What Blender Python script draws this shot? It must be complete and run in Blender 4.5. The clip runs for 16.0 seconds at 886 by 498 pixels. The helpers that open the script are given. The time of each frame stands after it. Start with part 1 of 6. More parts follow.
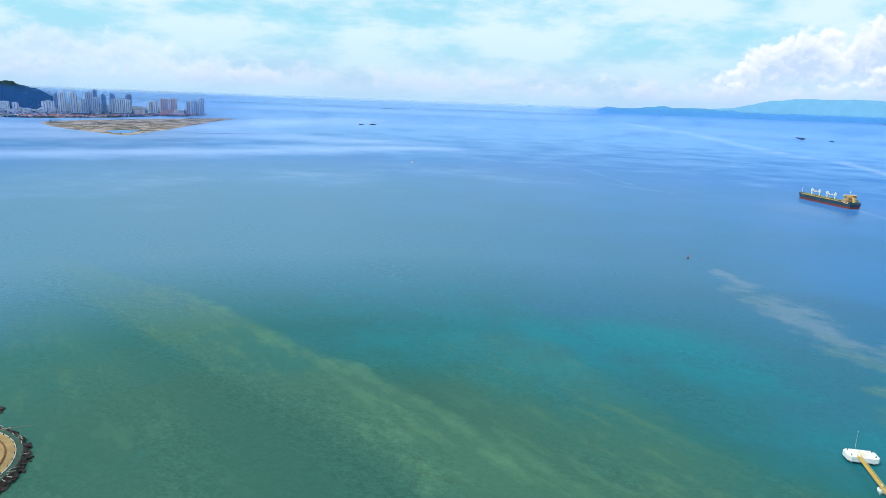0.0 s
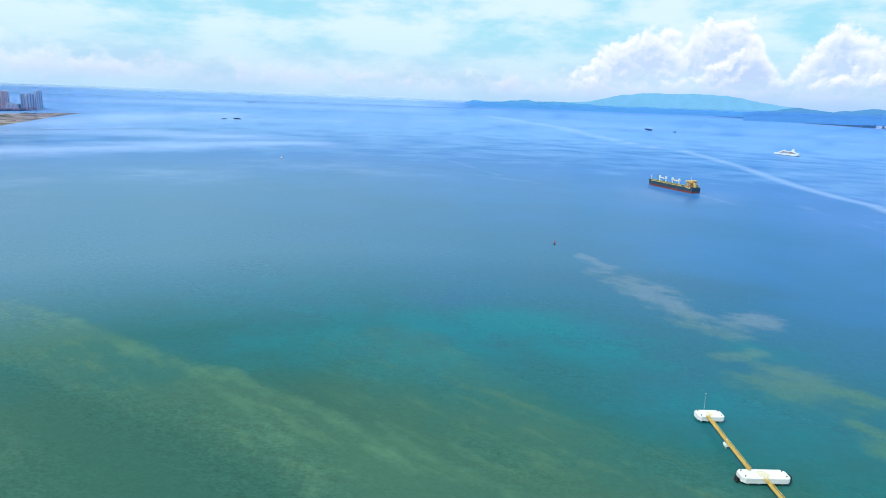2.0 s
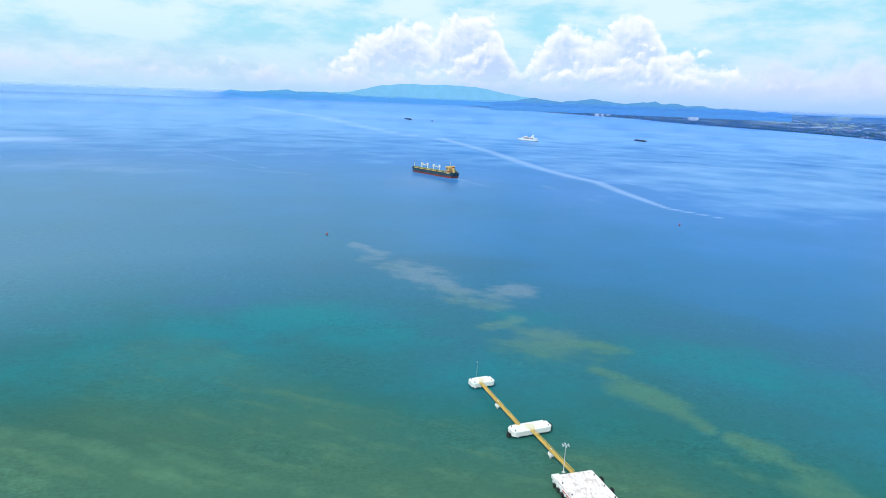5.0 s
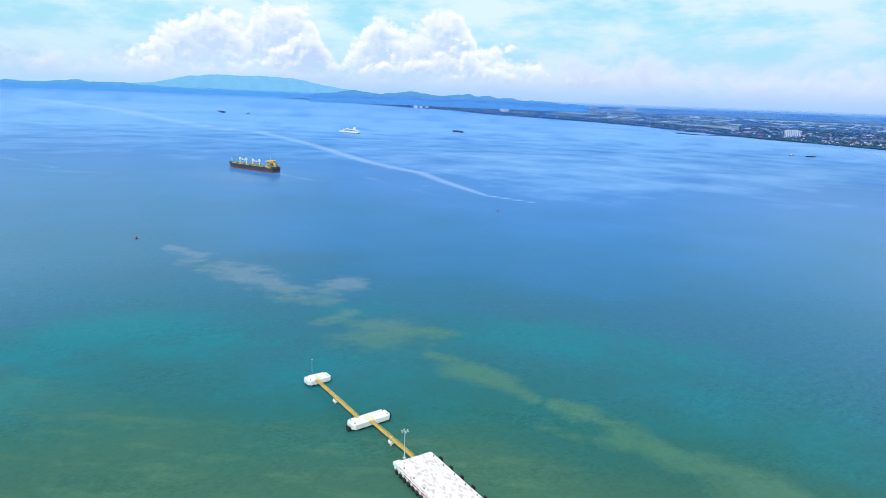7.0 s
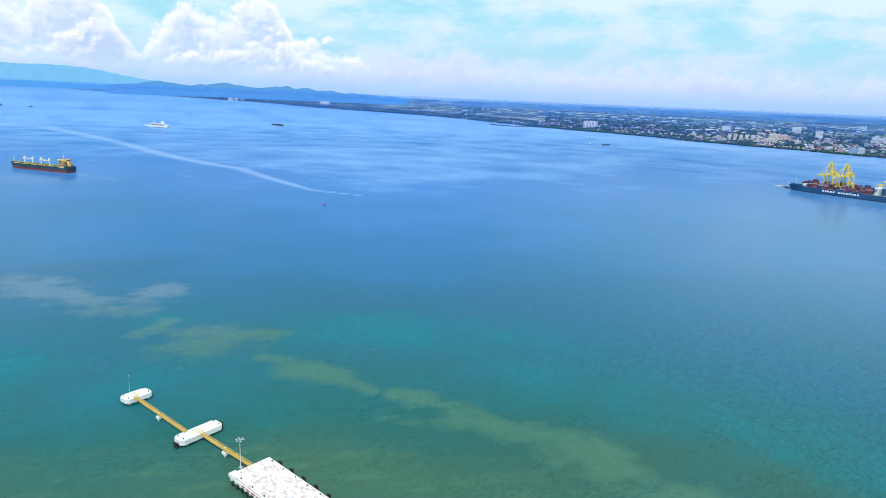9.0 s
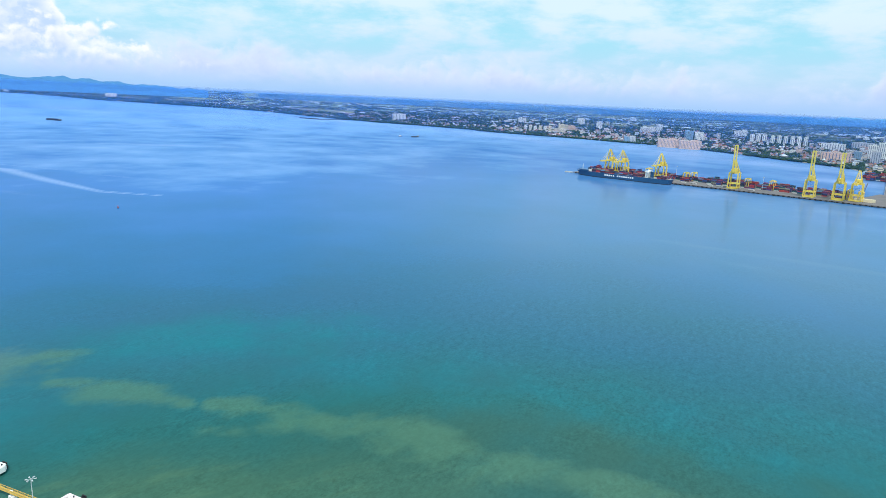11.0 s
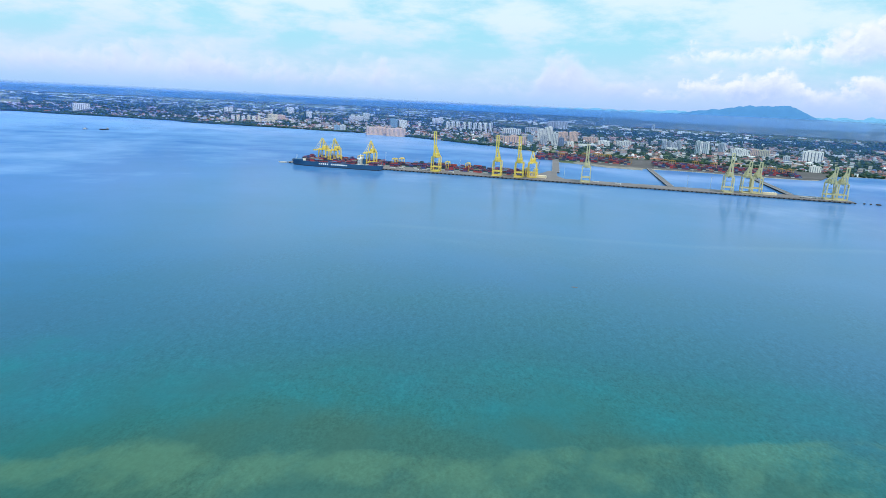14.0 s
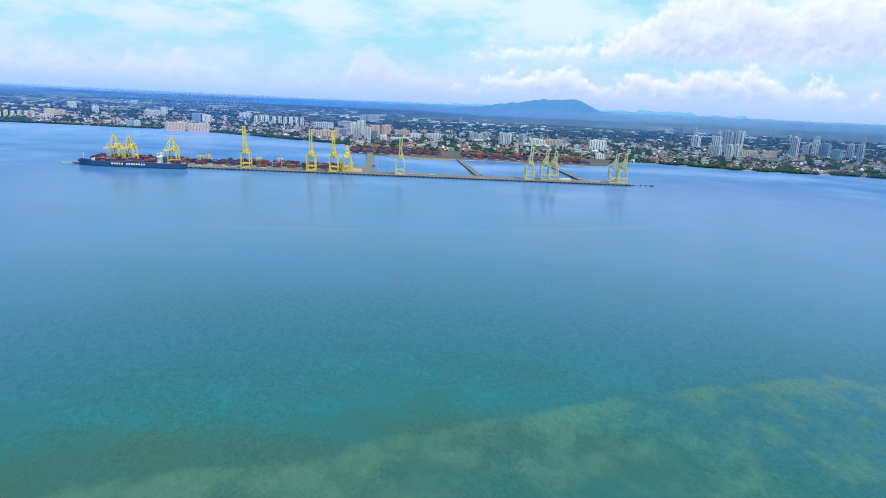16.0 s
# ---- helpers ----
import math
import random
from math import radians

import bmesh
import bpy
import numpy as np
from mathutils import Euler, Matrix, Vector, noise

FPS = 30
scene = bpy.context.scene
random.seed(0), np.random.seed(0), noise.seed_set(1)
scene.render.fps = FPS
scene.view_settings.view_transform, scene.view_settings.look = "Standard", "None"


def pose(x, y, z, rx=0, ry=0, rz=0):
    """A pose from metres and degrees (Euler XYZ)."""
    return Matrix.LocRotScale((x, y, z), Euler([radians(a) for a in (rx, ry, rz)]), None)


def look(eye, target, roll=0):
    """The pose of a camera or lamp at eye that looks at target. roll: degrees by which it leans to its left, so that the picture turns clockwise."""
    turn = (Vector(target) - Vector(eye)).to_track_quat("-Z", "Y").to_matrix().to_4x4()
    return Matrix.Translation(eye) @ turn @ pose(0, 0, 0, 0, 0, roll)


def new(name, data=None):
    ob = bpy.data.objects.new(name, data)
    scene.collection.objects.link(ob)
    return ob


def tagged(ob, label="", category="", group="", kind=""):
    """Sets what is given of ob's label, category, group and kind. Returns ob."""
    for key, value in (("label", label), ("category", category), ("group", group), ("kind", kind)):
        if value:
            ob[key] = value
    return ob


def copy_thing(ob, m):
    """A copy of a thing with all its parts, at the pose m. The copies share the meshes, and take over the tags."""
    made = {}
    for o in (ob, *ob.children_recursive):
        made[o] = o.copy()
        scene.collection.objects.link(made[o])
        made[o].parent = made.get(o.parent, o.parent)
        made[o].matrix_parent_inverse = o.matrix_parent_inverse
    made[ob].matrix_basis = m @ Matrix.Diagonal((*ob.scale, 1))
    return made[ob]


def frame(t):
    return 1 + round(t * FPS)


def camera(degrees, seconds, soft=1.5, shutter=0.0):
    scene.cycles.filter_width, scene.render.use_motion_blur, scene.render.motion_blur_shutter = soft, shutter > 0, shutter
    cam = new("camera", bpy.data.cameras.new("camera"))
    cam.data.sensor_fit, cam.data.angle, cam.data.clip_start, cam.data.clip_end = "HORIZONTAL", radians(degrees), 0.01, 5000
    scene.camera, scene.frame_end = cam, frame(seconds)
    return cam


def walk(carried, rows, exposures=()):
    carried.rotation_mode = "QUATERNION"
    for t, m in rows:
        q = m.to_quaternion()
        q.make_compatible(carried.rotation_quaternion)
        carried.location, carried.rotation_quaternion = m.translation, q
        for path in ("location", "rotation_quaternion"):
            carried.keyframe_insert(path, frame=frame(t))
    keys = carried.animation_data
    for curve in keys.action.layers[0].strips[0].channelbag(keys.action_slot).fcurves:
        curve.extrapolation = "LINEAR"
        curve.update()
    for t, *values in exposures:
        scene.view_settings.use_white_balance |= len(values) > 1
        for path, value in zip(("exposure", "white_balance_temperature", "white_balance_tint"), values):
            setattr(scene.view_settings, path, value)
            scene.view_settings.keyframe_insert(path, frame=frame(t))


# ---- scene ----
cam = camera(69.27, 16.0, soft=0.65)
PATH = [
    (0.0, pose(0, 0, 200, 77.211, -2.019, 0.000)),
    (0.5, pose(0, 0, 200, 77.125, -2.033, -2.285)),
    (1.0, pose(0, 0, 200, 77.075, -2.067, -4.806)),
    (1.5, pose(0, 0, 200, 77.080, -2.049, -7.502)),
    (2.0, pose(0, 0, 200, 77.058, -2.051, -11.344)),
    (2.5, pose(0, 0, 200, 77.055, -1.979, -14.744)),
    (3.0, pose(0, 0, 200, 77.013, -2.029, -17.479)),
    (3.5, pose(0, 0, 200, 76.972, -2.077, -20.608)),
    (4.0, pose(0, 0, 200, 76.977, -2.080, -24.249)),
    (6.5, pose(0, 0, 200, 76.918, -2.231, -43.597)),
    (7.0, pose(0, 0, 200, 76.892, -2.234, -47.493)),
    (7.5, pose(0, 0, 200, 76.884, -2.282, -51.359)),
    (8.0, pose(0, 0, 200, 76.880, -2.324, -55.230)),
    (8.5, pose(0, 0, 200, 76.882, -2.330, -59.138)),
    (9.0, pose(0, 0, 200, 76.900, -2.420, -63.019)),
    (11.5, pose(0, 0, 200, 77.036, -2.642, -83.862)),
    (12.0, pose(0, 0, 200, 77.068, -2.738, -88.097)),
    (12.5, pose(0, 0, 200, 77.116, -2.788, -92.236)),
    (13.0, pose(0, 0, 200, 77.154, -2.744, -96.366)),
    (13.5, pose(0, 0, 200, 77.222, -2.734, -100.495)),
    (14.0, pose(0, 0, 200, 77.267, -2.713, -104.634)),
    (14.5, pose(0, 0, 200, 77.312, -2.691, -108.782)),
    (15.0, pose(0, 0, 200, 77.371, -2.726, -112.940)),
    (15.5, pose(0, 0, 200, 77.439, -2.685, -117.053)),
    (16.0, pose(0, 0, 200, 77.486, -2.654, -121.003)),
]
walk(cam, PATH)

# ---- sky and sun ----
SUN_BEARING, SUN_HEIGHT = 250.0, 55.0


def nd(tree, kind, *ins, **props):
    """A node with its inputs linked or set in order; returns its first output."""
    n = tree.nodes.new(kind)
    for key, value in props.items():
        setattr(n, key, value)
    for i, value in enumerate(ins):
        if value is None:
            continue
        if isinstance(value, bpy.types.NodeSocket):
            tree.links.new(value, n.inputs[i])
        else:
            n.inputs[i].default_value = value
    return n.outputs[0]


def ma(tree, op, *ins):
    return nd(tree, "ShaderNodeMath", *ins, operation=op)


def step(tree, value, a, b, lo=0.0, hi=1.0):
    return nd(tree, "ShaderNodeMapRange", value, a, b, lo, hi, interpolation_type="SMOOTHSTEP")


def mixc(tree, fac, a, b):
    n = tree.nodes.new("ShaderNodeMix")
    n.data_type = "RGBA"
    for i, value in ((0, fac), (6, a), (7, b)):
        if isinstance(value, bpy.types.NodeSocket):
            tree.links.new(value, n.inputs[i])
        else:
            n.inputs[i].default_value = value if i == 0 else (*value, 1)
    return n.outputs[2]


def ramp(tree, fac, stops, interp="LINEAR"):
    n = tree.nodes.new("ShaderNodeValToRGB")
    tree.links.new(fac, n.inputs[0])
    n.color_ramp.interpolation = interp
    el = n.color_ramp.elements
    while len(el) < len(stops):
        el.new(0.5)
    for e, (p, c) in zip(el, stops):
        e.position = p
        e.color = (*c, 1) if isinstance(c, tuple) else (c, c, c, 1)
    return n.outputs[0]


world = bpy.data.worlds.new("sky")
scene.world = world
world.use_nodes = True
wt = world.node_tree
wt.nodes.clear()
sky = wt.nodes.new("ShaderNodeTexSky")
sky.sky_type, sky.sun_disc = "NISHITA", False
sky.sun_elevation, sky.sun_rotation = radians(SUN_HEIGHT), radians(SUN_BEARING)
sky.air_density, sky.dust_density, sky.ozone_density = 1.3, 1.2, 2.0
way = wt.nodes.new("ShaderNodeTexCoord").outputs["Generated"]
sep = wt.nodes.new("ShaderNodeSeparateXYZ")
wt.links.new(way, sep.inputs[0])
wx, wy, wz = sep.outputs
bear = ma(wt, "MULTIPLY", ma(wt, "ARCTAN2", wx, wy), 57.2958)
rise = ma(wt, "MULTIPLY", ma(wt, "ARCSINE", wz), 57.2958)
# the heaps of cloud: how high, in tenths of degrees, their tops stand over each bearing
WEST_BANK = ((-40, 40), (-34, 50), (-26, 52), (-22, 38), (-18.5, 44), (-17, 26), (-15.5, 36), (-13, 17), (-9, 13), (-4, 10), (2, 16), (8, 20), (14, 27), (18, 22), (22, 30), (26, 22), (30, 0))
TALL_HEAP = ((19, 0), (21, 14), (22.5, 34), (24.3, 50), (25.7, 55), (27.5, 62), (29.3, 66), (30.9, 59), (31.6, 69), (33, 76), (35, 78), (36.4, 67), (37, 53), (38.4, 34), (39.6, 50),
             (40.7, 58), (41.9, 70), (43.9, 59), (45.3, 65), (46.5, 75), (48.5, 77), (49.3, 68), (50.3, 45), (52.2, 49), (54.1, 40), (56.5, 32), (60, 16), (64, 0))
FRONT_HEAP = ((20, 0), (21, 15), (22.5, 29), (25, 17), (27.8, 22), (29.5, 26), (31, 37), (32.2, 30), (33.2, 43), (35.7, 54), (37.5, 50), (38.5, 36), (40, 20), (42.6, 37), (45.7, 40), (48.4, 49), (51, 38), (53, 28), (56, 20), (60, 0))
EAST_VEIL = ((52, 30), (58, 46), (63, 50), (70, 32), (78, 38), (85, 42), (91, 30), (97, 34), (99, 43), (101, 28), (104, 22), (109, 24), (112, 26), (113.5, 54), (117, 42), (119, 38), (123, 30), (128, 30))
HIGH_CLOUD = ((110, 0), (117, 30), (121, 46), (124, 50), (126, 55), (129, 56), (131, 65), (132.4, 60), (133.4, 58), (134.7, 65), (136, 74), (138, 86), (140, 98), (145, 100), (160, 100))
BANK = ((117, 0), (119, 6), (121.7, 18), (124, 29), (126.5, 35), (129.4, 34), (131.2, 42), (133, 37), (134.2, 20), (136.4, 33), (138.1, 40), (140.4, 34), (143, 38), (146, 41), (148.6, 34), (151.2, 33), (153, 25), (160, 30))


def billows(shift):
    """Rounded lumps of cloud in degrees: a broad swell with two sizes of puffs on it, shifted over the sky."""
    at = nd(wt, "ShaderNodeCombineXYZ", ma(wt, "ADD", bear, shift[0]), ma(wt, "ADD", ma(wt, "MULTIPLY", rise, 1.2), shift[1]), 0.0)
    soft = nd(wt, "ShaderNodeTexNoise", at, None, 0.3, 6.0, 0.56, 2.1, noise_dimensions="2D")
    bent = nd(wt, "ShaderNodeVectorMath", at, nd(wt, "ShaderNodeVectorMath", soft.node.outputs["Color"], (4.0, 4.0, 0.0), operation="MULTIPLY"))
    out = ma(wt, "MULTIPLY", ma(wt, "SUBTRACT", soft, 0.5), 3.6)
    for size, share in ((0.55, 1.1), (1.3, 0.5)):
        cell = nd(wt, "ShaderNodeTexVoronoi", bent, None, size, feature="F1", voronoi_dimensions="2D")
        out = ma(wt, "ADD", out, ma(wt, "MULTIPLY", ma(wt, "SUBTRACT", 0.45, cell), share))
    return out


lump, lump2 = billows((0.0, 0.0)), billows((-0.2, 0.45))


def cloud(under, tops, base, edge, cover, bright, dim, rough=1.0, relief=0.55, deep=3.2):
    """One bank of cloud laid over the sky behind it: lit along its tops, dimmer and bluer towards its flat base."""
    b0, b1 = tops[0][0], tops[-1][0]
    span = nd(wt, "ShaderNodeMapRange", bear, float(b0), float(b1), 0.0, 1.0)
    top = ma(wt, "MULTIPLY", ramp(wt, span, [((b - b0) / (b1 - b0), v / 100) for b, v in tops]), 10.0)
    body = ma(wt, "ADD", ma(wt, "SUBTRACT", top, rise), ma(wt, "MULTIPLY", ma(wt, "SUBTRACT", lump, 0.1), rough))
    mask = ma(wt, "MULTIPLY", ma(wt, "MULTIPLY", step(wt, body, 0.0, edge), cover), step(wt, ma(wt, "ADD", rise, ma(wt, "MULTIPLY", lump, 0.35)), base - 0.7, base + 1.1))
    mask = ma(wt, "MULTIPLY", mask, step(wt, top, 0.3, 1.2))
    lit = ma(wt, "ADD", ma(wt, "MULTIPLY", ma(wt, "SUBTRACT", lump, lump2), relief), step(wt, body, 0.2, deep, 0.95, 0.12))
    return mixc(wt, mask, under, mixc(wt, nd(wt, "ShaderNodeClamp", lit), dim, bright))


east = step(wt, bear, 50.0, 90.0)
thin_at = nd(wt, "ShaderNodeCombineXYZ", ma(wt, "MULTIPLY", bear, 0.085), ma(wt, "MULTIPLY", rise, 0.24), 3.0)
thin = nd(wt, "ShaderNodeTexNoise", thin_at, None, 1.3, 7.0, 0.6, 2.0)
veil = ma(wt, "MULTIPLY", step(wt, thin, 0.36, 0.60), step(wt, rise, 1.2, 7.0, 0.45, 0.95))
blue = nd(wt, "ShaderNodeVectorMath", sky.outputs[0], (0.1, 0.1, 0.1), operation="MULTIPLY")
haze = mixc(wt, step(wt, rise, 0.0, 9.0, 0.92, 0.86), blue, mixc(wt, step(wt, rise, 1.0, 6.0), (0.54, 0.76, 1.02), (0.40, 0.83, 1.03)))
colour = mixc(wt, veil, haze, mixc(wt, ma(wt, "MULTIPLY", step(wt, bear, 40.0, 75.0), step(wt, rise, 3.5, 8.0, 1.0, 0.2)), (0.76, 0.95, 1.04), (0.72, 0.84, 1.04)))
PUFF = (1.02, 1.05, 1.08)
colour = cloud(colour, WEST_BANK, 1.2, 2.4, 0.75, (0.90, 1.0, 1.06), (0.60, 0.80, 1.02), 1.3, 0.4)
colour = cloud(colour, EAST_VEIL, 0.9, 2.6, 0.8, (0.86, 0.92, 1.05), (0.62, 0.73, 1.02), 1.2, 0.3)
colour = cloud(colour, HIGH_CLOUD, 4.3, 1.2, 0.9, (0.95, 1.0, 1.06), (0.58, 0.70, 0.99), 1.1, 0.4, 4.5)
colour = cloud(colour, TALL_HEAP, 2.3, 0.9, 0.92, PUFF, (0.58, 0.74, 1.01), 1.1, 0.55, 3.2)
colour = cloud(colour, FRONT_HEAP, 2.0, 1.0, 0.85, PUFF, (0.54, 0.70, 1.0), 1.0, 0.6, 2.2)
colour = cloud(colour, BANK, 1.4, 0.9, 0.9, (0.97, 1.01, 1.07), (0.52, 0.66, 0.99), 0.9, 0.5, 2.6)
# the bluer air close over the land
low = ma(wt, "MULTIPLY", nd(wt, "ShaderNodeMapRange", rise, -0.4, step(wt, bear, 85.0, 135.0, 2.6, 3.5), 0.78, 0.0, interpolation_type="SMOOTHSTEP"), step(wt, bear, 18.0, 50.0, 0.75, 1.0))
colour = mixc(wt, low, colour, mixc(wt, step(wt, bear, 5.0, 40.0), (0.44, 0.74, 1.0), mixc(wt, step(wt, bear, 100.0, 140.0), (0.32, 0.58, 1.0), (0.38, 0.58, 1.0))))
back = nd(wt, "ShaderNodeBackground", colour, 1.0)
wo = wt.nodes.new("ShaderNodeOutputWorld")
wt.links.new(back, wo.inputs[0])

sun = new("sun", bpy.data.lights.new("sun", "SUN"))
sun.data.energy, sun.data.angle, sun.data.color = 2.8, radians(8), (1.0, 0.95, 0.88)
sb, sh = radians(SUN_BEARING), radians(SUN_HEIGHT)
sun.matrix_world = look((math.sin(sb) * math.cos(sh) * 900, math.cos(sb) * math.cos(sh) * 900, math.sin(sh) * 900), (0, 0, 0))

# ---- materials ----


def material(name, colour, rough=0.7, metal=0.0, vary=0.15, scale=0.4, bump=0.0, spread=0.0, island=None, specular=0.5):
    """A painted or natural surface: two scales of mottling, an own tone for each object, a fine relief."""
    m = bpy.data.materials.new(name)
    m.use_nodes = True
    t = m.node_tree
    p = t.nodes["Principled BSDF"]
    at = t.nodes.new("ShaderNodeTexCoord").outputs["Object"]
    coarse = nd(t, "ShaderNodeTexNoise", at, None, scale * 0.22, 5.0, 0.6)
    fine = nd(t, "ShaderNodeTexNoise", at, None, scale * 2.6, 4.0, 0.65)
    amount = ma(t, "ADD", ma(t, "MULTIPLY", coarse, 1.3), ma(t, "MULTIPLY", fine, 0.7))
    value = nd(t, "ShaderNodeMapRange", amount, 0.7, 1.3, 1.0 - vary, 1.0 + vary)
    if island:
        geo = t.nodes.new("ShaderNodeNewGeometry").outputs["Random Per Island"]
        base = ramp(t, geo, [(i / len(island), c) for i, c in enumerate(island)], "CONSTANT")
    else:
        rgb = t.nodes.new("ShaderNodeRGB")
        rgb.outputs[0].default_value = (*colour, 1)
        base = rgb.outputs[0]
    if spread:
        r = t.nodes.new("ShaderNodeObjectInfo").outputs["Random"]
        value = ma(t, "MULTIPLY", value, nd(t, "ShaderNodeMapRange", r, 0.0, 1.0, 1.0 - spread, 1.0 + spread))
    tone = nd(t, "ShaderNodeVectorMath", base, None, operation="SCALE")
    t.links.new(value, tone.node.inputs["Scale"])
    t.links.new(tone, p.inputs["Base Color"])
    p.inputs["Roughness"].default_value, p.inputs["Metallic"].default_value = rough, metal
    p.inputs["Specular IOR Level"].default_value = specular
    if bump:
        b = nd(t, "ShaderNodeBump", bump, 0.1, None, None)
        t.links.new(fine, b.node.inputs["Height"])
        t.links.new(b, p.inputs["Normal"])
    return m


def water_material():
    m = bpy.data.materials.new("strait water")
    m.use_nodes = True
    t = m.node_tree
    p = t.nodes["Principled BSDF"]
    pos = t.nodes.new("ShaderNodeNewGeometry").outputs["Position"]

    def field(name):
        n = t.nodes.new("ShaderNodeAttribute")
        n.attribute_name = name
        return n.outputs["Fac"]

    big = nd(t, "ShaderNodeTexNoise", pos, None, 0.0045, 4.0, 0.55)
    mid = nd(t, "ShaderNodeTexNoise", pos, None, 0.026, 5.0, 0.56, 2.0, 0.0, 0.8)
    wave = nd(t, "ShaderNodeMapping", pos, None, (0, 0, radians(25)), (1.0, 0.6, 1.0))
    drift_at = nd(t, "ShaderNodeMapping", pos, None, (0, 0, radians(-52)), (3.0, 1.0, 1.0), vector_type="TEXTURE")
    ribbon = nd(t, "ShaderNodeTexNoise", drift_at, None, 0.065, 5.0, 0.62)
    turbid_to_haze = ma(t, "ADD", field("turbid_to_haze"), ma(t, "MULTIPLY", ma(t, "SUBTRACT", big, 0.5), 0.34))
    # green turbid water to blue; the palest far end has haze painted in
    colour = ramp(t, turbid_to_haze, [(0.0, (0.19, 0.385, 0.71)), (0.17, (0.038, 0.180, 0.50)), (0.37, (0.022, 0.152, 0.37)), (0.54, (0.020, 0.130, 0.255)), (0.77, (0.018, 0.122, 0.168)), (0.90, (0.016, 0.112, 0.110)), (1.0, (0.030, 0.102, 0.076))])
    colour = mixc(t, ma(t, "MULTIPLY", step(t, ma(t, "ADD", field("deep"), ma(t, "MULTIPLY", ma(t, "SUBTRACT", big, 0.5), 0.9)), 0.1, 1.0), 0.8), colour, (0.024, 0.115, 0.215))
    colour = mixc(t, ma(t, "MULTIPLY", step(t, ma(t, "ADD", field("teal"), ma(t, "SUBTRACT", mid, 0.5)), 0.1, 1.0), 0.8), colour, (0.004, 0.165, 0.205))
    # the old ebb's yellow-green water, drawn out in ribbons
    murk = ma(t, "MULTIPLY", field("murk"), ma(t, "ADD", step(t, big, 0.35, 0.65, 0.3, 0.8), step(t, ribbon, 0.50, 0.68, 0.0, 0.75)))
    colour = mixc(t, nd(t, "ShaderNodeClamp", murk), colour, (0.072, 0.158, 0.098))
    # fresh silt with ragged edges
    silt = ma(t, "ADD", field("silt"), ma(t, "ADD", ma(t, "MULTIPLY", ma(t, "SUBTRACT", mid, 0.5), 1.9), ma(t, "MULTIPLY", ma(t, "SUBTRACT", ribbon, 0.5), 0.9)))
    silt = step(t, silt, 0.10, 0.80, 0.0, 0.56)
    silt = ma(t, "MULTIPLY", silt, step(t, field("silt"), 0.0, 0.2))
    colour = mixc(t, silt, colour, mixc(t, step(t, turbid_to_haze, 0.54, 0.80), (0.165, 0.225, 0.30), (0.080, 0.182, 0.112)))
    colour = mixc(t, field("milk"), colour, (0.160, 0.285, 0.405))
    # pale bands: sky sheen painted into the base colour, with some boat trails
    streak_noise = nd(t, "ShaderNodeTexNoise", pos, None, 0.0032, 6.0, 0.66, 2.0, 0.0, 1.6)
    streak_sheen = ma(t, "MULTIPLY", step(t, ma(t, "ADD", field("streak_sheen"), ma(t, "MULTIPLY", ma(t, "SUBTRACT", streak_noise, 0.5), 1.0)), 0.3, 1.1), 0.78)
    streak_sheen = ma(t, "MULTIPLY", streak_sheen, step(t, field("streak_sheen"), 0.0, 0.4))
    colour = mixc(t, streak_sheen, colour, (0.34, 0.485, 0.79))
    trace = ma(t, "ADD", field("wake"), ma(t, "MULTIPLY", ma(t, "SUBTRACT", streak_noise, 0.5), 0.5))
    colour = mixc(t, ma(t, "MULTIPLY", step(t, trace, 0.1, 1.0, 0.0, 0.40), step(t, field("wake"), 0.0, 0.35)), colour, (0.44, 0.58, 0.82))
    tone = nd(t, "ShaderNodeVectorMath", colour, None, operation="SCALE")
    # long low wind ripples: lit and shaded faces painted in, stronger in ragged gusts
    crest_shade_at = nd(t, "ShaderNodeMapping", pos, None, (0, 0, radians(-20)), (1.35, 1.0, 1.0), vector_type="TEXTURE")
    fine = ma(t, "ADD", ma(t, "MULTIPLY", nd(t, "ShaderNodeTexNoise", crest_shade_at, None, 0.42, 3.0, 0.66), 0.5), ma(t, "ADD", ma(t, "MULTIPLY", nd(t, "ShaderNodeTexNoise", wave, None, 1.1, 2.0, 0.6), 0.2), ma(t, "MULTIPLY", nd(t, "ShaderNodeTexNoise", crest_shade_at, None, 0.16, 2.0, 0.6), 0.3)))
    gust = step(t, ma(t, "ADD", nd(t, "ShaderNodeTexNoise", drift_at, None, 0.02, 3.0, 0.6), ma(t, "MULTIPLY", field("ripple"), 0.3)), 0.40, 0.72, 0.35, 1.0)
    swell = ma(t, "MULTIPLY", step(t, turbid_to_haze, 0.30, 0.75, 0.05, 0.27), gust)
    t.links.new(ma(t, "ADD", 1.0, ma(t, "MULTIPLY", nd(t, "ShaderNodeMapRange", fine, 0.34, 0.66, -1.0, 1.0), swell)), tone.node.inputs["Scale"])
    ripple = ma(t, "ADD", nd(t, "ShaderNodeTexNoise", wave, None, 0.8, 4.0, 0.65), ma(t, "MULTIPLY", nd(t, "ShaderNodeTexNoise", wave, None, 0.12, 2.0, 0.5), 0.8))
    b = nd(t, "ShaderNodeBump", nd(t, "ShaderNodeMapRange", field("calm"), 0.0, 1.0, 0.3, 0.12), 0.5)
    t.links.new(ripple, b.node.inputs["Height"])
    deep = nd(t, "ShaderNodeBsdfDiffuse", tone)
    gloss = t.nodes.new("ShaderNodeBsdfGlossy")
    t.links.new(nd(t, "ShaderNodeMapRange", field("calm"), 0.0, 1.0, 0.16, 0.09), gloss.inputs["Roughness"])
    t.links.new(b, gloss.inputs["Normal"])
